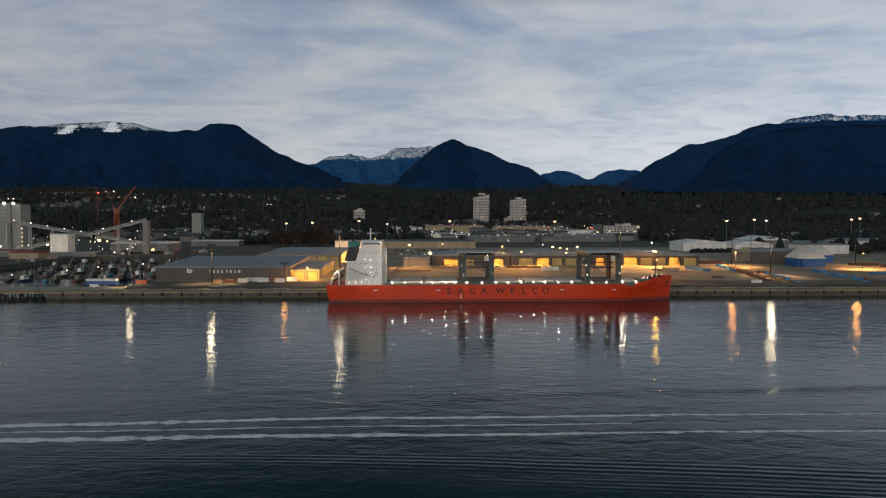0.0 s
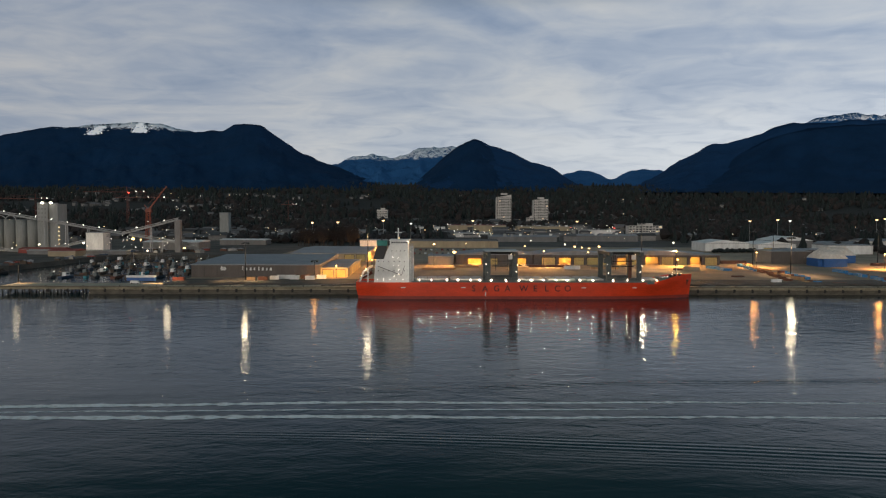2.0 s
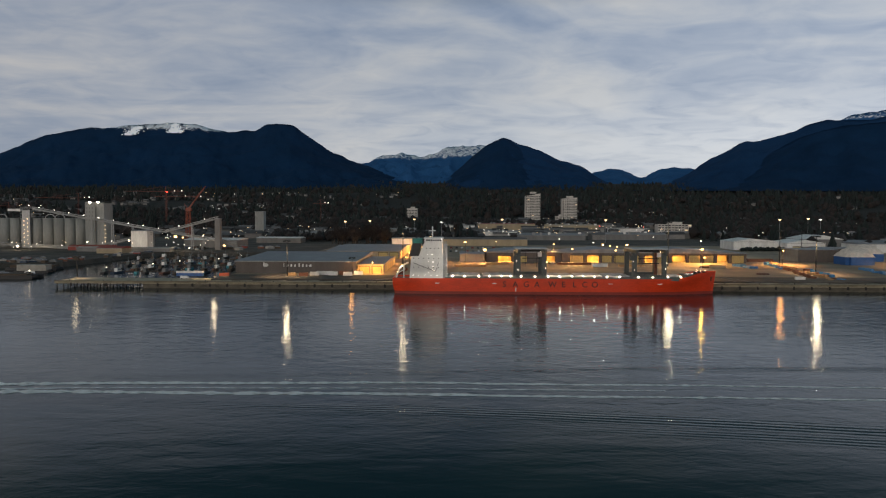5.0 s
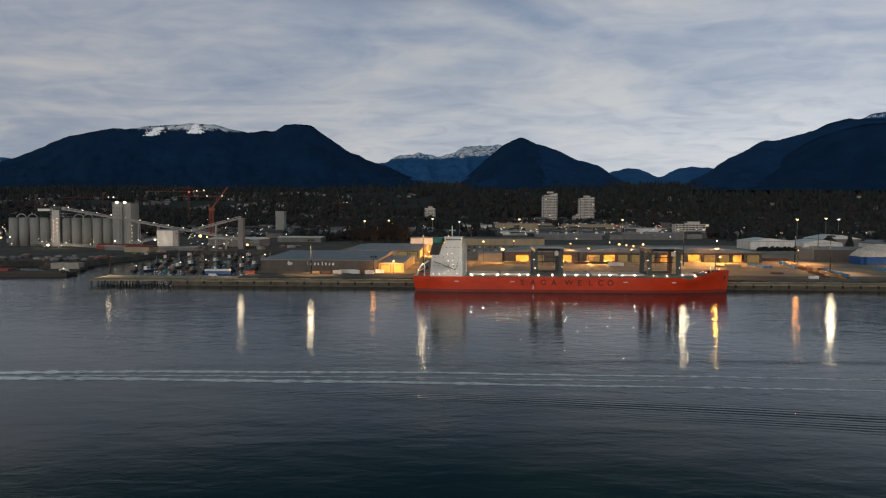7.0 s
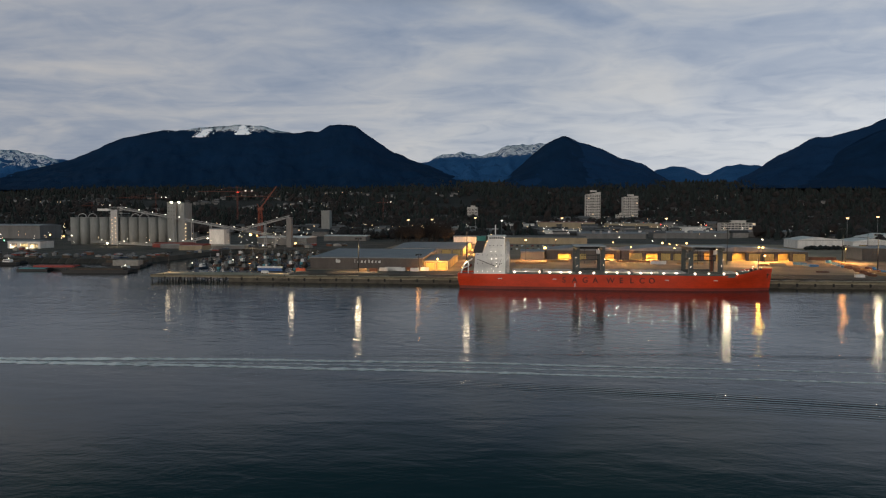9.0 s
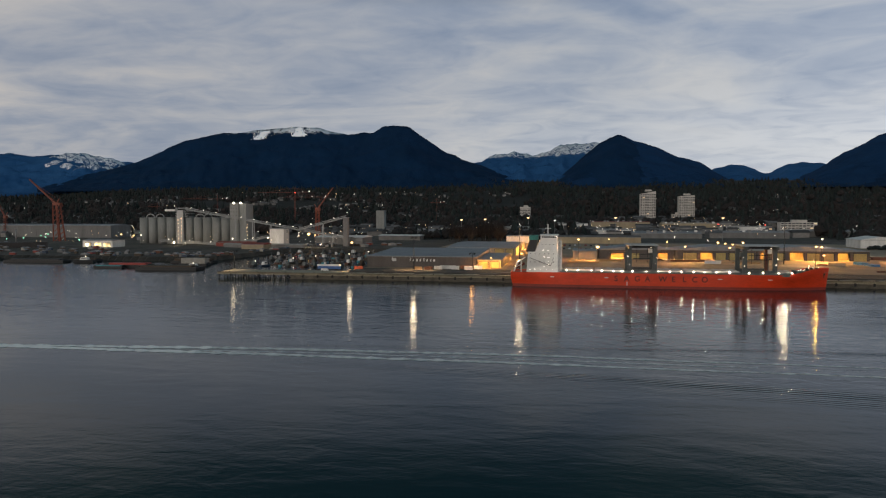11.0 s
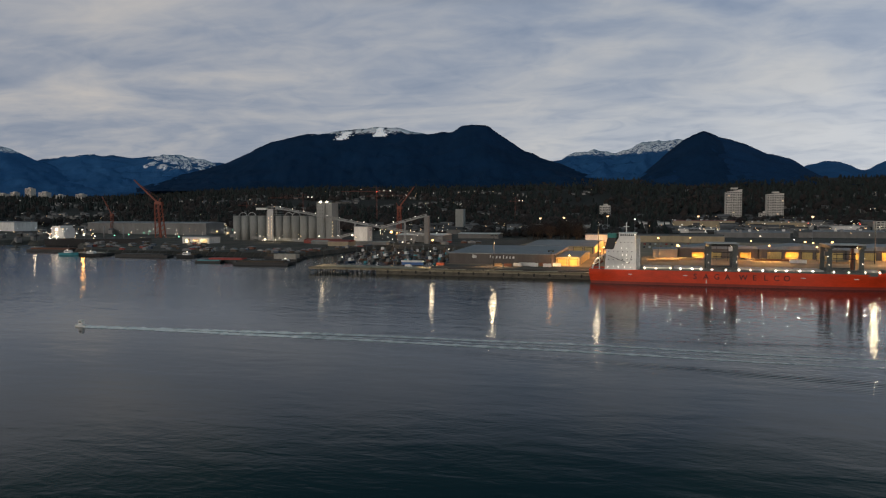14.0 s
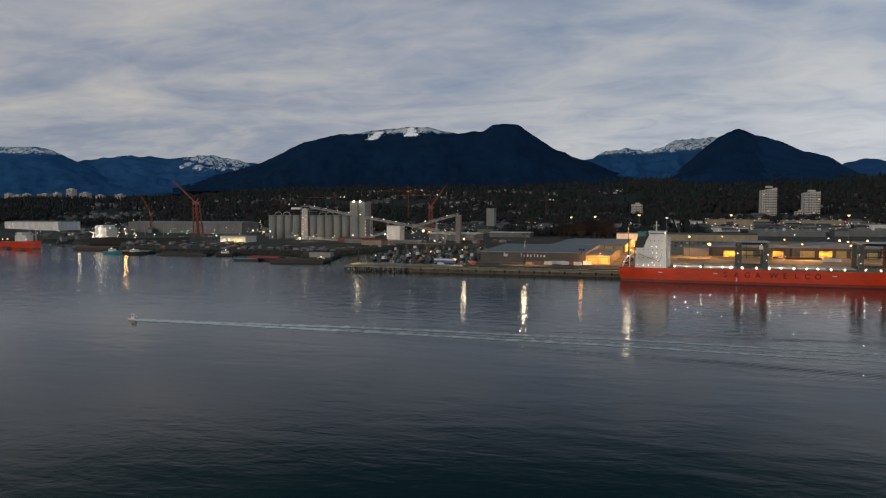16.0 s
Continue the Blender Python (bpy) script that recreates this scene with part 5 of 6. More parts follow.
def gallery(a, b, legs, label, lights=0):
    """An inclined conveyor gallery on trestles."""
    a, b = Vector(a), Vector(b)
    g = thing("conveyor", (a.x, a.y, 4.3), label, "conveyor", "conveyor galleries of the grain terminal")
    o = Vector((a.x, a.y, 4.3))
    bm = BM()
    for k in (0, 2.4):
        for w in (-1.3, 1.3):
            beam(bm, a - o + Vector((0, w, k)), b - o + Vector((0, w, k)), 0.35)
    n = max(4, int((b - a).length / 5))
    for i in range(n):
        p, q = a.lerp(b, i / n) - o, a.lerp(b, (i + 1) / n) - o
        for w in (-1.3, 1.3):
            lo, hi = Vector((0, w, 0)), Vector((0, w, 2.4))
            beam(bm, p + (lo if i % 2 else hi), q + (hi if i % 2 else lo), 0.2)
    part("truss", bm, M["steel"], g)
    bm = BM()
    beam(bm, a - o + Vector((0, 0, 0.9)), b - o + Vector((0, 0, 0.9)), 1.8, 0.8)
    part("belt_cover", bm, M["silo"], g)
    for f in legs:
        p = a.lerp(b, f) - o
        for w in (-1.6, 1.6):
            bm = BM()
            beam(bm, (p.x, p.y + w * 1.6, 0), (p.x, p.y + w, p.z), 0.6)
            part("leg", bm, M["steel"], g)
    for i in range(lights):
        p = a.lerp(b, (i + 0.5) / lights) - o
        bm = BM()
        ball(bm, p + Vector((0, -1.8, 3.2)), 0.45, 6, 4)
        part("lens", bm, M["dot_white"], g, "small glowing gallery lamp")


gallery((-395, 250, 43.5), (-254, 240, 20.5), (0.45, 0.6, 0.75, 0.9), "long inclined conveyor gallery with lamps", 9)
gallery((-254, 240, 21.5), (-202, 240, 35.0), (0.5, 0.97), "pale inclined conveyor rising to a head frame", 2)
gallery((-320, 236, 6.5), (-268, 238, 19), (0.3, 0.7), "low inclined conveyor at the tower's foot", 2)
gallery((-250, 242, 20), (-186, 246, 9.5), (0.5,), "descending conveyor gallery on trestles", 1)
gallery((-420, 236, 8.5), (-340, 228, 4.8), (0.4,), "low conveyor in front of the silos", 3)
shed("transfer_house", -286, -270, 232, 246, 23, 24, M["clad_white"], M["roof_grey"], "tall pale transfer house under conveyors", base=4.3)
shed("transfer_house", -204, -199, 236, 242, 35, 35.5, M["clad_grey"], M["roof_grey"], "narrow grey head house of a conveyor", base=4.3)
shed("tall_tower", -226, -215, 448, 460, 35.5, 36.2, M["silo"], M["silo"], "narrow pale concrete tower beyond the basin", base=4.3)


def luffing_crane(x, y, top, lean, tip, label, scale=1.0):
    """A slewing harbour crane: braced tower, cab and a slanting lattice jib."""
    c = thing("harbour_crane", (x, y, 4.3), label, "crane")
    h = top - 4.3
    bm = BM()
    w = 1.6 * scale
    for sx in (-w, w):
        for sy in (-w, w):
            beam(bm, (sx * 1.6, sy * 1.6, 0), (sx + lean * 0.5, sy, h), 0.8 * scale)
    n = 7
    for i in range(n):
        z0, z1 = h * i / n, h * (i + 1) / n
        for sy in (-w, w):
            beam(bm, (-w * 1.3, sy * 1.3, z0), (w * 1.2, sy * 1.2, z1), 0.4 * scale)
    part("tower", bm, M["orange"], c)
    part("cab", boxed(-2.4 * scale + lean * 0.5, 3.6 * scale + lean * 0.5, -2, 2, h + 0.003, h + 3.4), M["orange"], c)
    bm = BM()
    a, b = Vector((lean * 0.5, 0, h + 2)), Vector((tip[0] - x, 0, tip[1] - 4.3))
    for sy in (-1.0, 1.0):
        for sz in (-0.7, 0.7):
            beam(bm, a + Vector((0, sy, sz)), b + Vector((0, sy * 0.4, sz * 0.4)), 0.45 * scale)
    for i in range(8):
        p, q = a.lerp(b, i / 8), a.lerp(b, (i + 1) / 8)
        beam(bm, p + Vector((0, -1, 0.7)), q + Vector((0, -1, -0.7)), 0.3 * scale)
    part("jib", bm, M["orange"], c)
    bm = BM()
    beam(bm, a + Vector((0, 0, 7)), a.lerp(b, 0.9), 0.2)
    beam(bm, a, a + Vector((-4.0 if tip[0] > x else 4.0, 0, 6)), 0.7 * scale)
    part("back_stay", bm, M["orange"], c)


luffing_crane(-264, 322, 40, 0, (-244, 68), "orange slewing crane with a raised lattice jib", 1.0)
luffing_crane(-578, 276, 48, -6, (-617, 80), "large orange-red shipyard crane with a raised jib", 1.8)
luffing_crane(-700, 330, 30, 0, (-716, 58), "slender brown crane among shipyard lights", 0.7)


M["crane_dim"] = plain("dull_red_crane", (0.13, 0.03, 0.018), 0.6)


def tower_crane(x, y, top, jib0, jib1, red):
    c = thing("tower_crane", (x, y, land(x, y) - 0.3), "red construction tower crane with a level jib", "crane", "construction cranes on the skyline")
    h = top - c.location.z
    bm = BM()
    for sx in (-0.8, 0.8):
        for sy in (-0.8, 0.8):
            beam(bm, (sx, sy, 0), (sx, sy, h), 0.18)
    for i in range(14):
        beam(bm, (-0.8, -0.8, h * i / 14), (0.8, -0.8, h * (i + 1) / 14), 0.18)
    part("mast", bm, M["crane_dim"], c)
    bm = BM()
    beam(bm, (jib0, 0, h), (jib1, 0, h), 0.9, 0.7)
    beam(bm, (0, 0, h), (0, 0, h + 7), 0.9)
    beam(bm, (jib0 * 0.8, 0, h), (0, 0, h + 7), 0.3)
    beam(bm, (jib1 * 0.8, 0, h), (0, 0, h + 7), 0.3)
    part("jib", bm, M["crane_dim"], c)
    if red:
        bulb(c, (0, 0, h + 7.6), 1.6, M["dot_red"], "red warning light")
    bulb(c, (jib1 * 0.9, -1, h + 1), 0.8, M["dot_white"])
    bulb(c, (jib1 * 0.5, -1, h + 1), 0.6, M["dot_white"])


for x, y, top, a, b, red in ((-560, 640, 66, -70, 20, False), (-420, 640, 67, -20, 60, True), (-380, 540, 69, -60, 26, False), (-190, 700, 56, -12, 14, False), (-760, 780, 62, -30, 40, False)):
    tower_crane(x, y, top, a, b, red)

shed("dry_dock_shed", -742, -546, 330, 372, 20.4, 22.5, M["clad_grey"], M["roof_grey"], "very long dark grey shipyard building", base=4.3)
shed("white_shed", -986, -876, 330, 372, 20.6, 22.0, M["clad_white"], M["roof_grey"], "long white shed at the far waterfront", base=4.3)
shed("lit_workshop", -490, -454, 200, 222, 11.5, 13.0, M["clad_white"], M["roof_grey"], "low workshop brightly lit along its front", [(-487, -480, 9, True), (-476, -468, 9, True), (-465, -457, 9, True)], base=4.3, bay="bay_white")
shed("brick_shed", -300, -276, 192, 212, 9, 11, M["clad_tan"], M["brick_red"], "low shed with a red roof by the silos", base=4.3)
shed("brick_shed", -345, -305, 224, 240, 8, 9.5, M["brick_red"], M["brick_red"], "long low red shed at the silos' foot", base=4.3)
shed("grey_shed", -245, -190, 262, 300, 12, 14, M["clad_grey"], M["clad_white"], "grey workshop with a pale roof near conveyors", base=4.3)
shed("grey_shed", -330, -240, 212, 222, 7.5, 8.6, M["clad_grey"], M["silo"], "long low shed with a pale roof at the basin", base=4.3)
shed("grey_shed", -190, -140, 330, 356, 9.5, 11, M["clad_grey"], M["clad_white"], "low shed with a pale roof beyond the basin", base=4.3)

for x, y, top, r, m in ((-395, 224, 7.5, 1.3, "lamp_white"), (-325.6, 224, 12.0, 0.9, "lamp_white"), (-285.4, 226, 13.4, 1.1, "lamp_white"), (-238.3, 224, 17.6, 1.7, "lamp_warm"), (-225, 224, 6.5, 0.8, "lamp_white"),
                        (-190.5, 224, 9.0, 1.3, "lamp_warm"), (-281.5, 214, 6.5, 0.9, "lamp_white"), (-232, 226, 16.5, 0.9, "lamp_warm"), (-452, 236, 14, 1.0, "lamp_warm"), (-440, 232, 15, 0.8, "lamp_white"), (-462, 228, 16, 1.0, "lamp_warm")):
    yard_lamp(x, y, top, M[m], r, 0, WARM, "lamp post with a bright lamp by the silos", base=4.3)
# Spots without a fixture, added to light the yard by the silos.
for x, y, w in ((-290, 206, 20000), (-235, 216, 26000), (-390, 222, 26000)):
    li = new("yard_light", bpy.data.lights.new("yard_light", "SPOT"))
    li.data.energy, li.data.color, li.data.shadow_soft_size = w, (1.0, 0.74, 0.46), 1.0
    li.data.spot_size, li.data.spot_blend = radians(140), 0.6
    at = placed(x, y, 4.3)
    li.matrix_world = look(at @ Vector((0, 0, 13.7)), at @ Vector((0, 10, 0)))
quay_mast(-552, 114, 13, M["lamp_amber"], "low mast with an amber lamp at the far shore", 0, 4500, AMBER, base=4.2)
quay_mast(-700, 196, 16, M["lamp_flood"], "mast with a white lamp at the far shore", 0, 2000, base=4.2)

# big sheds and shops between the terminal and the slopes
for x0, x1, y0, d, e, r, wm, rm, lab in ((-70, -20, 470, 30, 12, 14, "clad_grey", "silo", "grey industrial hall with a pale roof"), (0, 60, 560, 30, 13, 14, "clad_white", "silo", "white store building in the town"),
                                         (66, 150, 590, 34, 14, 15, "clad_tan", "brick_red", "long tan store with a lit red fascia"), (165, 240, 570, 30, 13, 14.5, "clad_tan", "clad_tan", "tan low-rise block in the town"),
                                         (250, 300, 530, 26, 11, 12, "clad_white", "silo", "pale low building in the town"), (300, 380, 430, 26, 11, 13, "clad_grey", "roof_grey", "grey depot building with low roof"),
                                         (200, 290, 400, 30, 11, 13, "clad_grey", "roof_grey", "grey industrial hall beyond the yard"), (110, 190, 390, 26, 10, 12.5, "clad_grey", "roof_grey", "grey industrial hall with a dark roof"),
                                         (400, 470, 540, 30, 12, 13, "clad_white", "silo", "pale low building at the woods' edge"), (480, 590, 430, 30, 11, 13, "clad_grey", "roof_grey", "grey depot with a wide roof"),
                                         (-170, -90, 420, 26, 10, 12, "clad_grey", "roof_grey", "grey hall among bare trees"), (-30, 10, 400, 24, 9, 10.5, "brick_red", "brick_red", "low red-brown workshop by the trees"),
                                         (60, 120, 470, 24, 9.5, 11, "clad_white", "roof_grey", "white low workshop in the town"), (610, 720, 470, 30, 13, 15, "clad_white", "roof_grey", "pale warehouse at the town's edge")):
    shed("low_building", x0, x1, y0, y0 + d, e, r, M[wm], M[rm], lab, base=4.25)


# ---- apartment towers ----
def apartment(x, y, w, d, top, label, slope=0.0, base=4.2, cols=7):
    """A slab of flats with bands of balconies and recessed windows."""
    a = thing("apartment_building", (x, y, base), label, "building", "apartment buildings")
    h = top - base
    core = BM()
    box(core, -w / 2, w / 2, -d / 2, d / 2, 0, h)
    if slope:
        for v in core.verts:
            if v.co.z > 1 and v.co.x < 0:
                v.co.z -= slope
    part("wall", core, M["tower_wall"], a)
    n = int((h - slope) / 3.0)
    pane = mesh_of("window", boxed(-w / cols * 0.36, w / cols * 0.36, -0.06, 0.06, 0, 1.5), M["window"])
    lit = mesh_of("window", boxed(-w / cols * 0.36, w / cols * 0.36, -0.06, 0.06, 0, 1.5), M["pane_lit"])
    bal = BM()
    box(bal, -w / cols * 0.45, w / cols * 0.45, -1.3, 0, 0, 0.2)
    box(bal, -w / cols * 0.45, w / cols * 0.45, -1.35, -1.25, 0.2, 1.1)
    bal = mesh_of("balcony", bal, M["tower_wall"])
    for j in range(n):
        for i in range(cols):
            xx = -w / 2 + w * (i + 0.5) / cols
            part("window", lit if rng.random() < 0.035 else pane, None, a).location = (xx, -d / 2 - 0.02, 1.0 + j * 3.0)
            if i % 3 == 1:
                part("balcony", bal, None, a).location = (xx, -d / 2 - 0.003, 0.3 + j * 3.0)
    part("roof_house", boxed(-w / 6, w / 4, -d / 4, d / 4, h + 0.003, h + 3.2), M["tower_wall"], a)


M["pane_lit"] = glow_mat("lit_window", (1.0, 0.72, 0.42), 0.55, False)
apartment(177, 905, 28, 22, 57.2, "pale concrete apartment tower with a slanting top", 5.0)
apartment(247, 905, 28, 22, 49.4, "pale concrete apartment tower above the woods", 2.0)
apartment(-53, 905, 20, 18, 28, "small greyish apartment block", 0.0)
apartment(322, 484, 44, 16, 19.5, "long white low-rise apartment block", 0.0, cols=10)
apartment(232, 910, 20, 16, 14, "low annex block at a tower's foot", 0.0, cols=5)
for x, w, top in ((-2604, 34, 78), (-2688, 26, 61), (-2525, 44, 60), (-2764, 60, 56), (-2925, 40, 52), (-2870, 26, 58), (-2440, 30, 48), (-2980, 30, 60), (-2330, 36, 50)):
    apartment(42 + (x - 42) * 0.74, 1355, w * 0.74, 20, 66 + (top - 66) * 0.74, "distant pale tower block on the western slope", 0.0, 28, 5)


# ---- ships, barges and boats ----
def small_hull(bm, L, W, H, bow=0.25):
    """A simple boat body, pointed forward along +x."""
    sections = []
    for f, k in ((-0.5, 0.85), (-0.3, 1), (0.5 - bow, 1), (0.5 - bow * 0.4, 0.62), (0.5, 0.04)):
        sections.append([(f * L, -W / 2 * k * 0.8, -0.6), (f * L, -W / 2 * k, H * (1 + max(0, f) * 0.5)), (f * L, W / 2 * k, H * (1 + max(0, f) * 0.5)), (f * L, W / 2 * k * 0.8, -0.6)])
    rows = [[bm.verts.new(p) for p in s] for s in sections]
    for a, b in zip(rows, rows[1:]):
        for j in range(4):
            bm.faces.new((a[j], b[j], b[(j + 1) % 4], a[(j + 1) % 4]))
    bm.faces.new(rows[0])
    bm.faces.new(rows[-1][::-1])


def boat(name, x, y, L, W, H, turn, hull, cabin, label, lamp=False, mast=True):
    b = thing(name, (x, y, 0), label, "boat", turn=turn)
    bm = BM()
    small_hull(bm, L, W, H)
    part("hull", bm, M[hull], b)
    c = BM()
    prism(c, [(-L * 0.22, H), (L * 0.14, H), (L * 0.08, H + 2.6), (-L * 0.2, H + 2.6)], -W * 0.32, W * 0.32)
    part("cabin", c, M[cabin], b)
    part("cabin_window", boxed(-L * 0.16, L * 0.06, -W * 0.33, W * 0.33, H + 1.4, H + 2.1), M["window"], b)
    if mast:
        m = BM()
        tube(m, (-L * 0.05, 0, H + 2.6), (-L * 0.05, 0, H + 2.6 + L * 0.3), 0.12, 0.07, 6)
        part("mast", m, M["steel"], b)
    if lamp:
        bulb(b, (0, -W * 0.4, H + 3.2), 0.5, M["lamp_white"], "glowing deck light")
    return b


def barge(x, y, L, W, H, turn, load, load_mat, label):
    b = thing("barge", (x, y, 0), label, "barge", turn=turn)
    hull = BM()
    prism(hull, [(-L / 2 + 1.5, -0.8), (L / 2 - 1.5, -0.8), (L / 2, 0.6), (L / 2, H), (-L / 2, H), (-L / 2, 0.6)], -W / 2, W / 2)
    part("hull", hull, M["barge"], b)
    if load:
        part("load", boxed(-L * 0.42, L * 0.42, -W * 0.4, W * 0.4, H + 0.003, H + load), M[load_mat], b)
    for sx in (-1, 1):
        part("bitt", boxed(sx * L * 0.46 - 0.4, sx * L * 0.46 + 0.4, -W * 0.3, W * 0.3, H + 0.003, H + 0.8), M["dark_steel"], b)
    return b


barge(-338, 56, 40, 12, 2.2, 4, 1.6, "red_cargo", "black barge with a red-covered load")
barge(-352, 48, 26, 8, 1.6, 4, 0.7, "cyan", "low barge with a turquoise deck edge")
barge(-292, 40, 52, 13, 2.6, 6, 1.0, "timber_dark", "dark laden barge at its moorings")
barge(-288, 76, 26, 11, 1.8, 3, 4.6, "pale_stone", "barge carrying a big pale boxy load")
barge(-300, 96, 40, 12, 2.0, 3, 2.2, "timber_dark", "dark barge loaded with timber")
barge(-452, 84, 60, 12, 2.0, 3, 1.2, "barge", "long dark barge moored at the far shore")
barge(-520, 92, 40, 12, 2.0, 2, 1.0, "pale_stone", "dark barge with a pale deck load")
barge(-600, 120, 60, 14, 2.4, 3, 1.6, "rust", "long dark barge with rust-red cargo")
barge(-408, 96, 24, 10, 1.8, 2, 1.4, "timber_dark", "short dark barge by the shore")
boat("tugboat", -512, 80, 24, 8, 2.6, 5, "barge", "clad_white", "dark tug with a white wheelhouse", True)
boat("tugboat", -545, 84, 22, 7, 2.4, 3, "cyan", "clad_white", "turquoise tug moored at the far shore", True)
boat("tugboat", -405, 86, 20, 7, 2.4, 185, "barge", "clad_white", "small tug with white upperworks", True)
boat("tugboat", -272, 46, 18, 6, 2.2, 4, "barge", "clad_white", "dark workboat beside a barge", True)

# the basin: rows of moored boats
hulls = ("barge", "hull_navy", "cyan", "barge", "rust", "timber_dark")
M["hull_navy"] = plain("navy_hull", (0.02, 0.045, 0.09), 0.5)
n = 0
for row, y in enumerate((76, 100, 124, 148, 172, 194)):
    for i in range(9):
        x = -232 + i * 11 + (row % 2) * 5 - row * 4
        if x > -136:
            continue
        L = rng.uniform(8, 15)
        boat("fishing_boat", x + rng.uniform(-2, 2), y + rng.uniform(-4, 4), L, L * 0.3, 1.3, 90 + rng.uniform(-14, 14), hulls[n % 6], ("coaming", "clad_white", "timber_dark", "ship_grey", "clad_grey")[n % 5],
             ("black", "navy blue", "turquoise", "black", "rust-red", "dark wooden")[n % 6] + " fishing boat moored in the basin", n % 11 == 0)
        n += 1
for y in (88, 136, 184):
    f = thing("floating_dock", (-188, y, 0), "narrow floating dock in the basin", "dock", "floating docks of the basin")
    part("deck", boxed(-52, 44, -1, 1, 0.05, 0.55), M["timber_dark"], f)
    for x in (-50, -20, 10, 40):
        bm = BM()
        tube(bm, (x, 1.3, -3), (x, 1.3, 4), 0.25, n=8)
        part("guide_pile", bm, M["pile"], f)


def far_ship():
    s = thing("red_ship", (-728, 128, 0), "red-hulled ship with white upperworks at the far shore", "ship")
    bm = BM()
    small_hull(bm, 66, 13, 7.0, 0.2)
    part("hull", bm, M["hull_red"], s)
    part("deckhouse", boxed(-2, 16, -5, 5, 8, 15.5), M["ship_white"], s)
    part("bridge", boxed(2, 11, -6, 6, 15.503, 18.6), M["ship_white"], s)
    bm = BM()
    tube(bm, (26, 0, 8), (26, 0, 22), 0.4, 0.2, 6)
    beam(bm, (26, 0, 14), (14, 0, 21), 0.5)
    part("derrick", bm, M["ship_white"], s)
    for x in (-28, -20, -12, 18):
        bulb(s, (x, -6.6, 10.5), 0.7, M["dot_warm"], "small deck light")
    f = thing("bulk_carrier", (-606, 196, 0), "dark ship under repair with many working lights", "ship")
    bm = BM()
    small_hull(bm, 150, 20, 8.2, 0.15)
    part("hull", bm, M["barge"], f)
    part("deckhouse", boxed(-62, -44, -9, 9, 9, 21), M["ship_white"], f)
    part("bridge", boxed(-60, -48, -10, 10, 21.003, 24), M["ship_white"], f)
    for x in (-20, 8, 36):
        bm = BM()
        tube(bm, (x, 0, 8.5), (x, 0, 24), 0.9, 0.7, 8)
        part("deck_crane", bm, M["steel"], f)
    for i in range(46):
        x = -70 + rng.choice((0, 0, 1)) * 52 + rng.gauss(14, 9)
        bulb(f, (x, -10.5 - rng.uniform(0, 2), rng.uniform(8.5, 22)), rng.uniform(0.3, 0.75), M["dot_white"] if rng.random() < 0.6 else M["dot_warm"], "bright working light")


far_ship()


def workboat():
    """The launch that draws the wake."""
    b = boat("motor_boat", -195, -273.6, 6.5, 2.2, 0.8, 178, "clad_white", "clad_white", "small white motor boat at the head of its wake", False, False)
    b.scale.z = 0.8
    return b


workboat()

# ---- wake ----
k = Mat("wake_foam", (0.75, 0.8, 0.83), 0.6)
nz = k.ramp(k.noise(0.8, 6, 0.8, (0.45, 1, 1)), [(0.20, (0, 0, 0)), (0.52, (0.9, 0.9, 0.9))])
k.t.links.new(nz, k.p.inputs["Alpha"])
M["foam"] = k.m
k = Mat("fresh_foam", (0.88, 0.91, 0.93), 0.6)
nz = k.ramp(k.noise(0.8, 6, 0.8, (0.45, 1, 1)), [(0.0, (0.5, 0.5, 0.5)), (0.25, (1, 1, 1))])
k.t.links.new(nz, k.p.inputs["Alpha"])
M["foam_fresh"] = k.m


def trail(name, x0, x1, line, width, mat, label, lift=0.03, step=1.1):
    """A thin ribbon of foam over the water, following y = line(x)."""
    bm = BM()
    prev = None
    x = x0
    while x <= x1:
        y, w = line(x) + 0.5 * noise.noise((x * 0.11, 2.0, 0)), width(x) * (0.75 + 0.75 * noise.noise((x * 0.35, width(0), 0)))
        row = [bm.verts.new((x, y + w * q, lift + (0.15 * w if q == 0 else 0))) for q in (-0.5, 0, 0.5)]
        if prev:
            for j in range(2):
                bm.faces.new((prev[j], row[j], row[j + 1], prev[j + 1]))
        prev = row
        x += step
    return tagged(new(name, mesh_of(name, bm, mat)), label, "wake", "foam lines of the boat's wake", "stuff")


def along(*knots):
    xs, ys = [q[0] for q in knots], [q[1] for q in knots]
    return lambda x: float(np.interp(x, xs, ys)) + 0.35 * math.sin(x * 0.07)


NORTH = along((-195, -273.4), (-140, -267.5), (-90, -262), (-40, -258.6), (30, -256.2), (110, -257), (190, -258))
SOUTH = along((-195, -273.8), (-140, -272), (-80, -270.5), (0, -269.6), (70, -270.4), (134, -271.2), (200, -272))
MIDDLE = along((-195, -273.6), (-120, -269.5), (-40, -264), (60, -263), (140, -264))
for line, w in ((NORTH, 3.6), (SOUTH, 4.0)):
    trail("wake_foam", -193.5, -90, line, lambda x, w=w: w, M["foam_fresh"], "white foam line of a boat's wake")
    trail("wake_foam", -92, 190, line, lambda x, w=w: w * (1.05 - 0.0028 * (x + 90)), M["foam"], "fading foam line of a boat's wake", 0.034)
trail("wake_foam", -193, -172, along((-195, -273.6), (-172, -272.4)), lambda x: 5.0, M["foam_fresh"], "churned white water close behind a boat", 0.05)
trail("wake_foam", -170, 100, MIDDLE, lambda x: 1.2, M["foam"], "thin foam line inside a boat's wake")


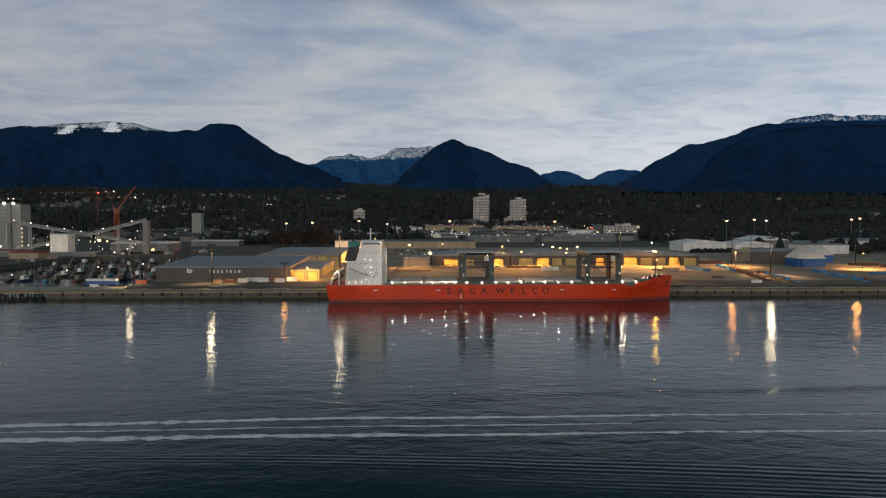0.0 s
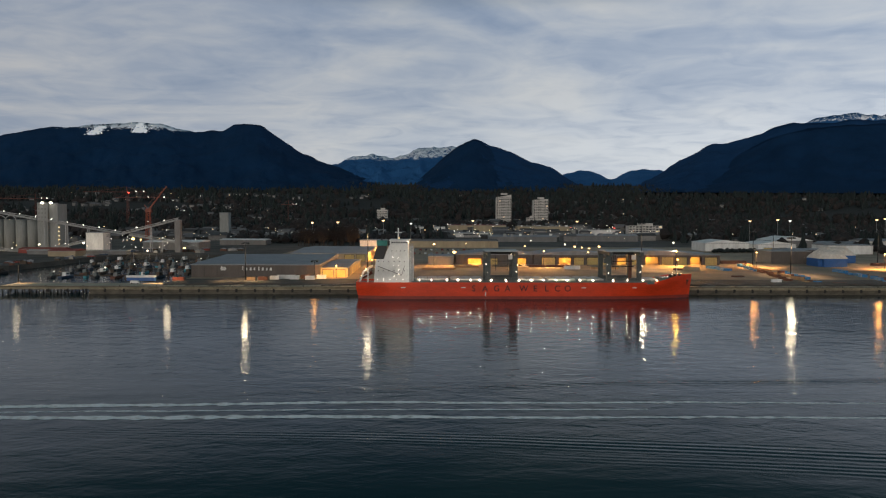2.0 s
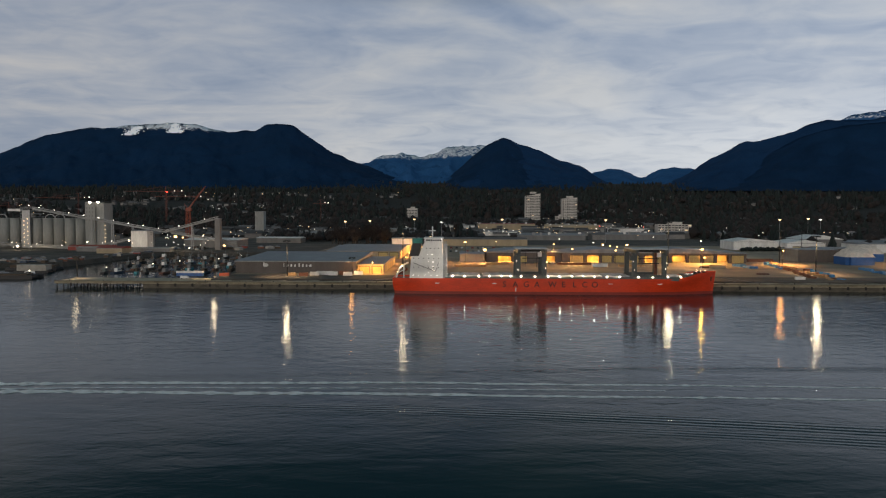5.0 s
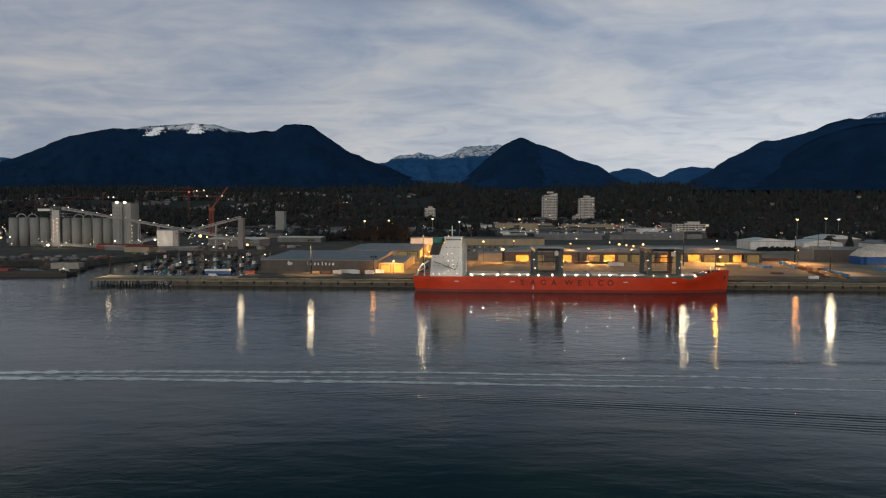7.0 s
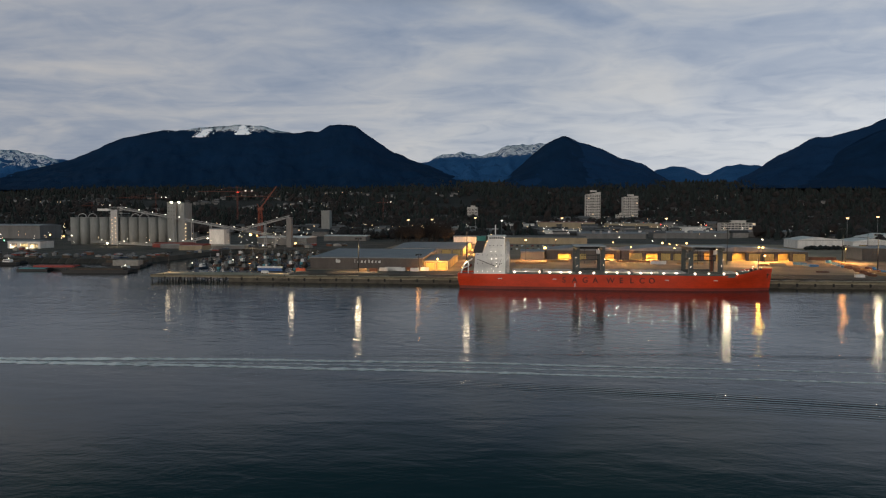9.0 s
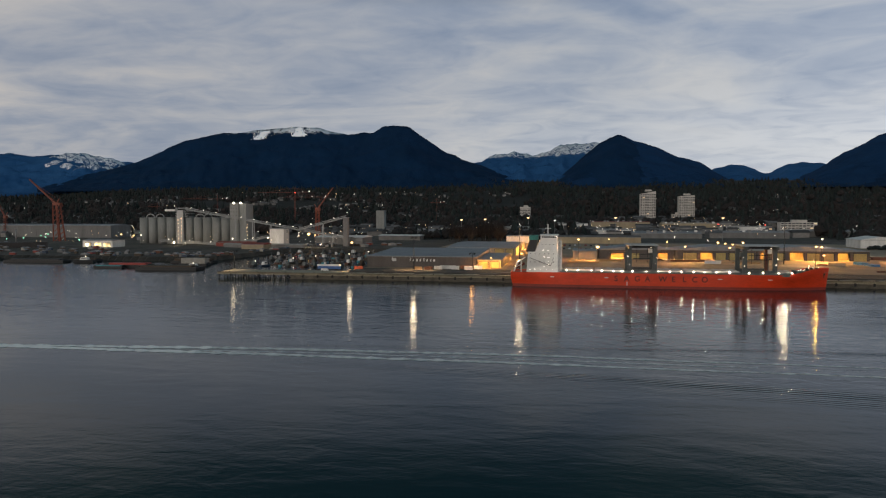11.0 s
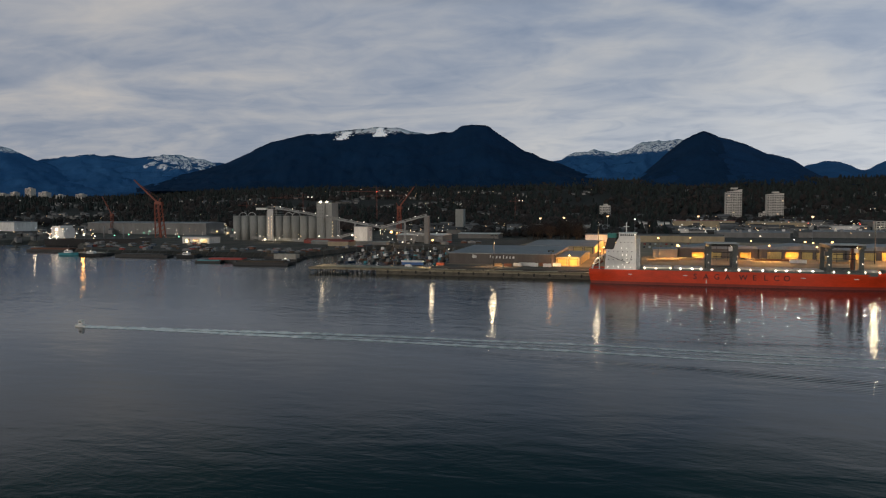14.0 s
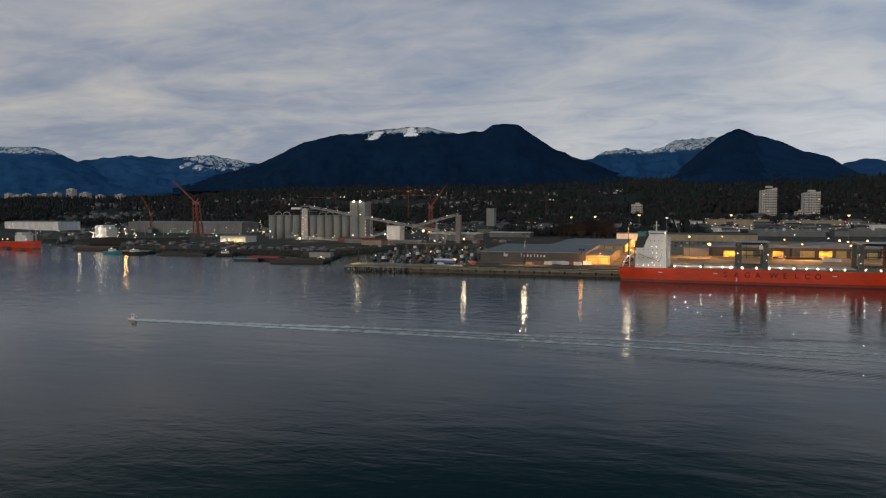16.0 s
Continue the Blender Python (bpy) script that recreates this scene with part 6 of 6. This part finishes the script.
def swell(x0, x1, line, crests, gap, height, label):
    """Low travelling waves: a strip of water with raised crests."""
    bm = BM()
    prev = None
    nx, ny = 90, crests * 10
    for i in range(nx + 1):
        u = i / nx
        x = x0 + (x1 - x0) * u
        row = []
        for j in range(ny + 1):
            v = j / ny
            w = math.sin(v * math.pi) ** 1.0 * smooth(0, 0.65, u) * (1 - smooth(0.8, 1, u))
            z = height * w * (0.5 - 0.5 * math.cos(v * crests * math.tau)) + 0.012
            row.append(bm.verts.new((x, line(x) - v * crests * gap * (0.6 + 0.8 * u), z)))
        if prev:
            for j in range(ny):
                f = bm.faces.new((prev[j], row[j], row[j + 1], prev[j + 1]))
                f.smooth = True
        prev = row
    return tagged(new("wake_wave", mesh_of("wake_wave", bm, M["wave"])), label, "wake", "waves of the boat's wake", "stuff")


swell(-70, 300, along((-70, -250), (25, -239.5), (100, -230.5), (173, -228), (300, -224)), 4, 2.0, 0.06, "low dark waves spreading from a boat's wake")
swell(-90, 230, along((-90, -273), (0, -279), (60, -283), (130, -293), (230, -304)), 5, 2.2, 0.06, "low dark waves spreading from a boat's wake")
swell(20, 300, along((20, -288), (130, -303), (300, -318)), 5, 2.4, 0.07, "low dark waves spreading from a boat's wake")


# ---- woods, houses and lights on the slopes ----
def on_slope(r, az):
    x, y = EYE[0] + r * math.sin(radians(az)), EYE[1] + r * math.cos(radians(az))
    return x, y, land(x, y)


def clump(v, f, x, y, z, w, h, tall):
    """One far tree: an uneven crown of two or three lumps, or a ragged cone."""
    n = 6
    base = len(v)
    if tall:
        rings = ((0.15, 1.0), (0.45, 0.72), (0.75, 0.38))
    else:
        rings = ((0.2, 0.7), (0.5, 1.05), (0.8, 0.75))
    for hz, wr in rings:
        for q in range(n):
            a = math.tau * (q + rng.random() * 0.7) / n
            rr = w * wr * rng.uniform(0.6, 1.25)
            v.append((x + rr * math.cos(a), y + rr * math.sin(a), z + h * (hz + rng.uniform(-0.08, 0.08))))
    v.append((x + rng.uniform(-0.2, 0.2) * w, y, z + h))
    for s in range(2):
        for q in range(n):
            a0, a1 = base + s * n + q, base + s * n + (q + 1) % n
            f.append((a0, a1, a1 + n, a0 + n))
    for q in range(n):
        f.append((base + 2 * n + q, base + 2 * n + (q + 1) % n, base + 3 * n))


def stuff(name, v, f, mat, label, category):
    me = bpy.data.meshes.new(name)
    me.from_pydata([spread(*q) for q in v], [], f)
    me.materials.append(mat)
    return tagged(new(name, me), label, category, kind="stuff")


v1, f1, v2, f2 = [], [], [], []
count = 0
while count < 15000:
    r, az = 820 * (3300 / 820) ** (rng.random() ** 0.8), rng.uniform(-60, 44)
    x, y, z = on_slope(r, az)
    dense = noise.noise((x * 0.0035, y * 0.0035, 4.0)) + 0.25 * smooth(1500, 2300, r) + 0.2 * smooth(-8, 8, az)
    if dense < -0.08 + rng.uniform(-0.15, 0.15):
        count += 0.3
        continue
    if z < 3 or (x < -100 and y < 400) or (60 < x < 330 and y < 930) or (-110 < x < 10 and 820 < y < 920):
        continue
    conifer = rng.random() < 0.45 + 0.4 * smooth(1500, 2200, r)
    h = rng.uniform(9, 20)
    if conifer:
        clump(v1, f1, x, y, z - 1, h * 0.26, h * 1.15, True)
    else:
        clump(v2, f2, x, y, z - 1, h * 0.42, h * 0.85, False)
    count += 1
# belts of bare trees between the terminal and the town
for x0, x1, y0, y1, num in ((-190, 20, 350, 420, 150), (20, 140, 640, 850, 110), (270, 700, 660, 850, 500), (140, 280, 660, 800, 70), (400, 900, 580, 700, 400), (-420, -60, 520, 820, 500), (420, 900, 380, 520, 220), (-950, -420, 420, 760, 600)):
    for _ in range(num):
        x, y = rng.uniform(x0, x1), rng.uniform(y0, y1)
        h = rng.uniform(8, 15)
        if rng.random() < 0.25:
            clump(v1, f1, x, y, land(x, y) - 0.5, h * 0.26, h * 1.1, True)
        else:
            clump(v2, f2, x, y, land(x, y) - 0.5, h * 0.45, h * 0.85, False)
stuff("conifer_woods", v1, f1, leaf, "dark conifer woods on the slopes", "woods")
stuff("bare_woods", v2, f2, bark, "brownish leafless woods and bushes on the slopes", "woods")

vh, fh, vr, fr = [], [], [], []


def house(x, y, z, w, d, h, turn):
    c, s = math.cos(turn), math.sin(turn)

    def at(px, py, pz):
        return (x + px * c - py * s, y + px * s + py * c, z + pz)

    b = len(vh)
    vh.extend(at(px, py, pz) for pz in (-2, h) for px, py in ((-w, -d), (w, -d), (w, d), (-w, d)))
    fh.extend([(b, b + 1, b + 5, b + 4), (b + 1, b + 2, b + 6, b + 5), (b + 2, b + 3, b + 7, b + 6), (b + 3, b, b + 4, b + 7)])
    b = len(vr)
    o = 1.12
    vr.extend([at(-w * o, -d * o, h), at(w * o, -d * o, h), at(w * o, d * o, h), at(-w * o, d * o, h), at(-w * o, 0, h + d * 0.55), at(w * o, 0, h + d * 0.55)])
    fr.extend([(b, b + 1, b + 5, b + 4), (b + 2, b + 3, b + 4, b + 5), (b, b + 4, b + 3), (b + 1, b + 2, b + 5), (b, b + 1, b + 2, b + 3)])


spots = []
num = 0
while num < 1900:
    r, az = rng.uniform(930, 2150), rng.triangular(-56, 38, -22)
    x, y, z = on_slope(r, az)
    if noise.noise((x * 0.006 + 9, y * 0.006, 2.0)) + 0.3 * smooth(-6, -20, az) < 0.24:
        num += 0.25
        continue
    w = rng.uniform(2.6, 5.6)
    house(x, y, z, w, rng.uniform(2.6, 4.2), rng.uniform(3.2, 5.8), rng.uniform(-0.5, 0.5))
    spots.append((x, y, z))
    num += 1
for x0, x1, y0, y1, n in ((-420, 700, 400, 900, 480), (-900, -430, 400, 700, 120)):
    for _ in range(n):
        x, y = rng.uniform(x0, x1), rng.uniform(y0, y1)
        house(x, y, land(x, y), rng.uniform(4, 11), rng.uniform(3, 6), rng.uniform(3, 6.5), rng.uniform(-0.2, 0.2))
        spots.append((x, y, land(x, y)))
km = Mat("house_walls", (0.30, 0.29, 0.28), 0.8).vary(0.2, 0.7, 1.1).island(0.12, 1.3)
stuff("houses", vh, fh, km.m, "many small pale houses on the wooded slopes", "houses")
kr = Mat("house_roofs", (0.10, 0.10, 0.105), 0.8).vary(0.2, 0.7, 1.1).island(0.3, 2.0)
stuff("house_roofs", vr, fr, kr.m, "grey roofs of the houses on the slopes", "roofs")


def dots(name, mat, pts, size, label):
    v, f = [], []
    for x, y, z in pts:
        s = size * rng.uniform(0.6, 1.5) * (1 + max(0, y - 900) / 1600)
        b = len(v)
        v.extend([(x - s, y, z), (x, y - s, z), (x + s, y, z), (x, y + s, z), (x, y, z + s), (x, y, z - s)])
        f.extend([(b, b + 1, b + 4), (b + 1, b + 2, b + 4), (b + 2, b + 3, b + 4), (b + 3, b, b + 4), (b + 1, b, b + 5), (b + 2, b + 1, b + 5), (b + 3, b + 2, b + 5), (b, b + 3, b + 5)])
    stuff(name, v, f, mat, label, "lights")


warm, white = [], []
for x, y, z in spots:
    q = rng.random()
    if q < 0.30:
        (warm if rng.random() < 0.45 else white).append((x + rng.uniform(-6, 6), y - 8, z + rng.uniform(3, 9)))
for _ in range(330):
    x, y = rng.uniform(-200, 720), rng.uniform(380, 640)
    (warm if rng.random() < 0.5 else white).append((x, y, land(x, y) + rng.uniform(3, 10)))
for _ in range(110):
    x, y = rng.uniform(-520, -190), rng.uniform(210, 420)
    (warm if rng.random() < 0.45 else white).append((x, y, land(x, y) + rng.uniform(3, 9)))
for _ in range(150):
    x, y = rng.uniform(-960, -430), rng.uniform(190, 420)
    (warm if rng.random() < 0.4 else white).append((x, y, land(x, y) + rng.uniform(3, 14)))
for _ in range(70):
    x, y = rng.uniform(-190, -100), rng.uniform(520, 620)
    warm.append((x, y, land(x, y) + rng.uniform(3, 9)))
dots("warm_lights", M["dot_warm"], warm, 0.36, "scattered warm street and window lights")
dots("white_lights", M["dot_white"], white, 0.34, "scattered white street and window lights")
dots("red_lights", M["dot_red"], [(rng.uniform(100, 620), rng.uniform(500, 640), rng.uniform(6, 12)) for _ in range(26)], 0.8, "a few red signs and tail lights")
dots("green_lights", M["dot_green"], [(rng.uniform(-640, -480), rng.uniform(230, 330), rng.uniform(8, 16)) for _ in range(7)], 0.7, "a few greenish yard lights")


# clutter ashore round the basin: heaps, cabins, pallets
def clutter(x, y, kind):
    cols = ("timber_dark", "rust", "hull_navy", "clad_grey", "timber_dark", "brick_red", "clad_grey", "pale_stone")
    m = M[cols[kind % 8]]
    w, d, h = rng.uniform(2, 8), rng.uniform(2, 5), rng.uniform(0.9, 2.8)
    c = thing("yard_cabin", (x, y, land(x, y) - 0.05), ("dark timber", "rust-brown", "navy blue", "grey", "dark timber", "dull red", "grey", "pale grey")[kind % 8] + " cabin or crate in the boatyard", "cabin", "cabins of the boatyard", turn=rng.uniform(-10, 10))
    part("body", boxed(-w / 2, w / 2, -d / 2, d / 2, 0, h), m, c)
    bm = BM()
    prism(bm, [(-w / 2 - 0.2, h + 0.003), (w / 2 + 0.2, h + 0.003), (0, h + 0.9)], -d / 2 - 0.2, d / 2 + 0.2)
    part("roof", bm, M["roof_grey"], c)


for i in range(70):
    x = rng.uniform(-430, -145)
    clutter(x, max(shore(x), 100) + rng.uniform(4, 40) + (14 if x > -240 else 0), i)
for i in range(50):
    x = rng.uniform(-640, -430)
    clutter(x, shore(x) + rng.uniform(6, 90), i)


# trees behind the sign warehouse, near enough to show limbs
def tree(x, y, h, spread, label):
    t = thing("tree", (x, y, land(x, y) - 0.1), label, "tree", "bare trees behind the warehouse", turn=rng.uniform(0, 360))
    bm = BM()
    tube(bm, (0, 0, 0), (0.2, 0, h * 0.5), h * 0.025, h * 0.014, 7)
    part("trunk", bm, M["trunk"], t)
    limbs = BM()
    tips = []
    for i in range(16):
        a, e = rng.uniform(0, math.tau), rng.uniform(0.5, 1.3)
        p = Vector((0.1, 0, h * rng.uniform(0.25, 0.5)))
        q = p + Vector((math.cos(a) * math.cos(e), math.sin(a) * math.cos(e), math.sin(e))) * h * rng.uniform(0.3, 0.5)
        tube(limbs, p, q, h * 0.01, h * 0.003, 5)
        tips.append(q)
    part("limb", limbs, M["trunk"], t)
    crown = BM()
    for q in tips:
        for _ in range(70):
            c = q + Vector((rng.gauss(0, 1), rng.gauss(0, 1), rng.gauss(0, 0.8))) * spread * 0.16
            s = rng.uniform(0.15, 0.42)
            d = Vector((rng.gauss(0, 1), rng.gauss(0, 1), rng.gauss(0.6, 1))).normalized() * s * 2.4
            o = d.cross(Vector((rng.random(), rng.random(), rng.random()))).normalized() * s * 0.45
            crown.faces.new([crown.verts.new(c), crown.verts.new(c + d + o), crown.verts.new(c + d * 0.8 - o)])
    part("crown", crown, bark, t, "crown of bare brown twigs")
    return t


seeds = [tree(-88, 300, 17, 11, "broad leafless brown tree behind a warehouse"), tree(-60, 306, 15, 10, "leafless brown tree behind a warehouse"), tree(-44, 298, 13, 9, "small leafless brown tree behind a warehouse")]
for i in range(30):
    s = seeds[i % 3]
    x, y = rng.uniform(-105, -40), rng.uniform(294, 345)
    copy_thing(s, placed(x, y, 4.2, rng.uniform(0, 360)))
vb, fb = [], []
for i in range(60):
    clump(vb, fb, 320 + rng.uniform(0, 44), 246 + rng.uniform(0, 6), 4.0, rng.uniform(1.6, 3.0), rng.uniform(3.0, 5.2), False)
stuff("hedge", vb, fb, leaf, "low dark hedge before white sheds", "hedge")
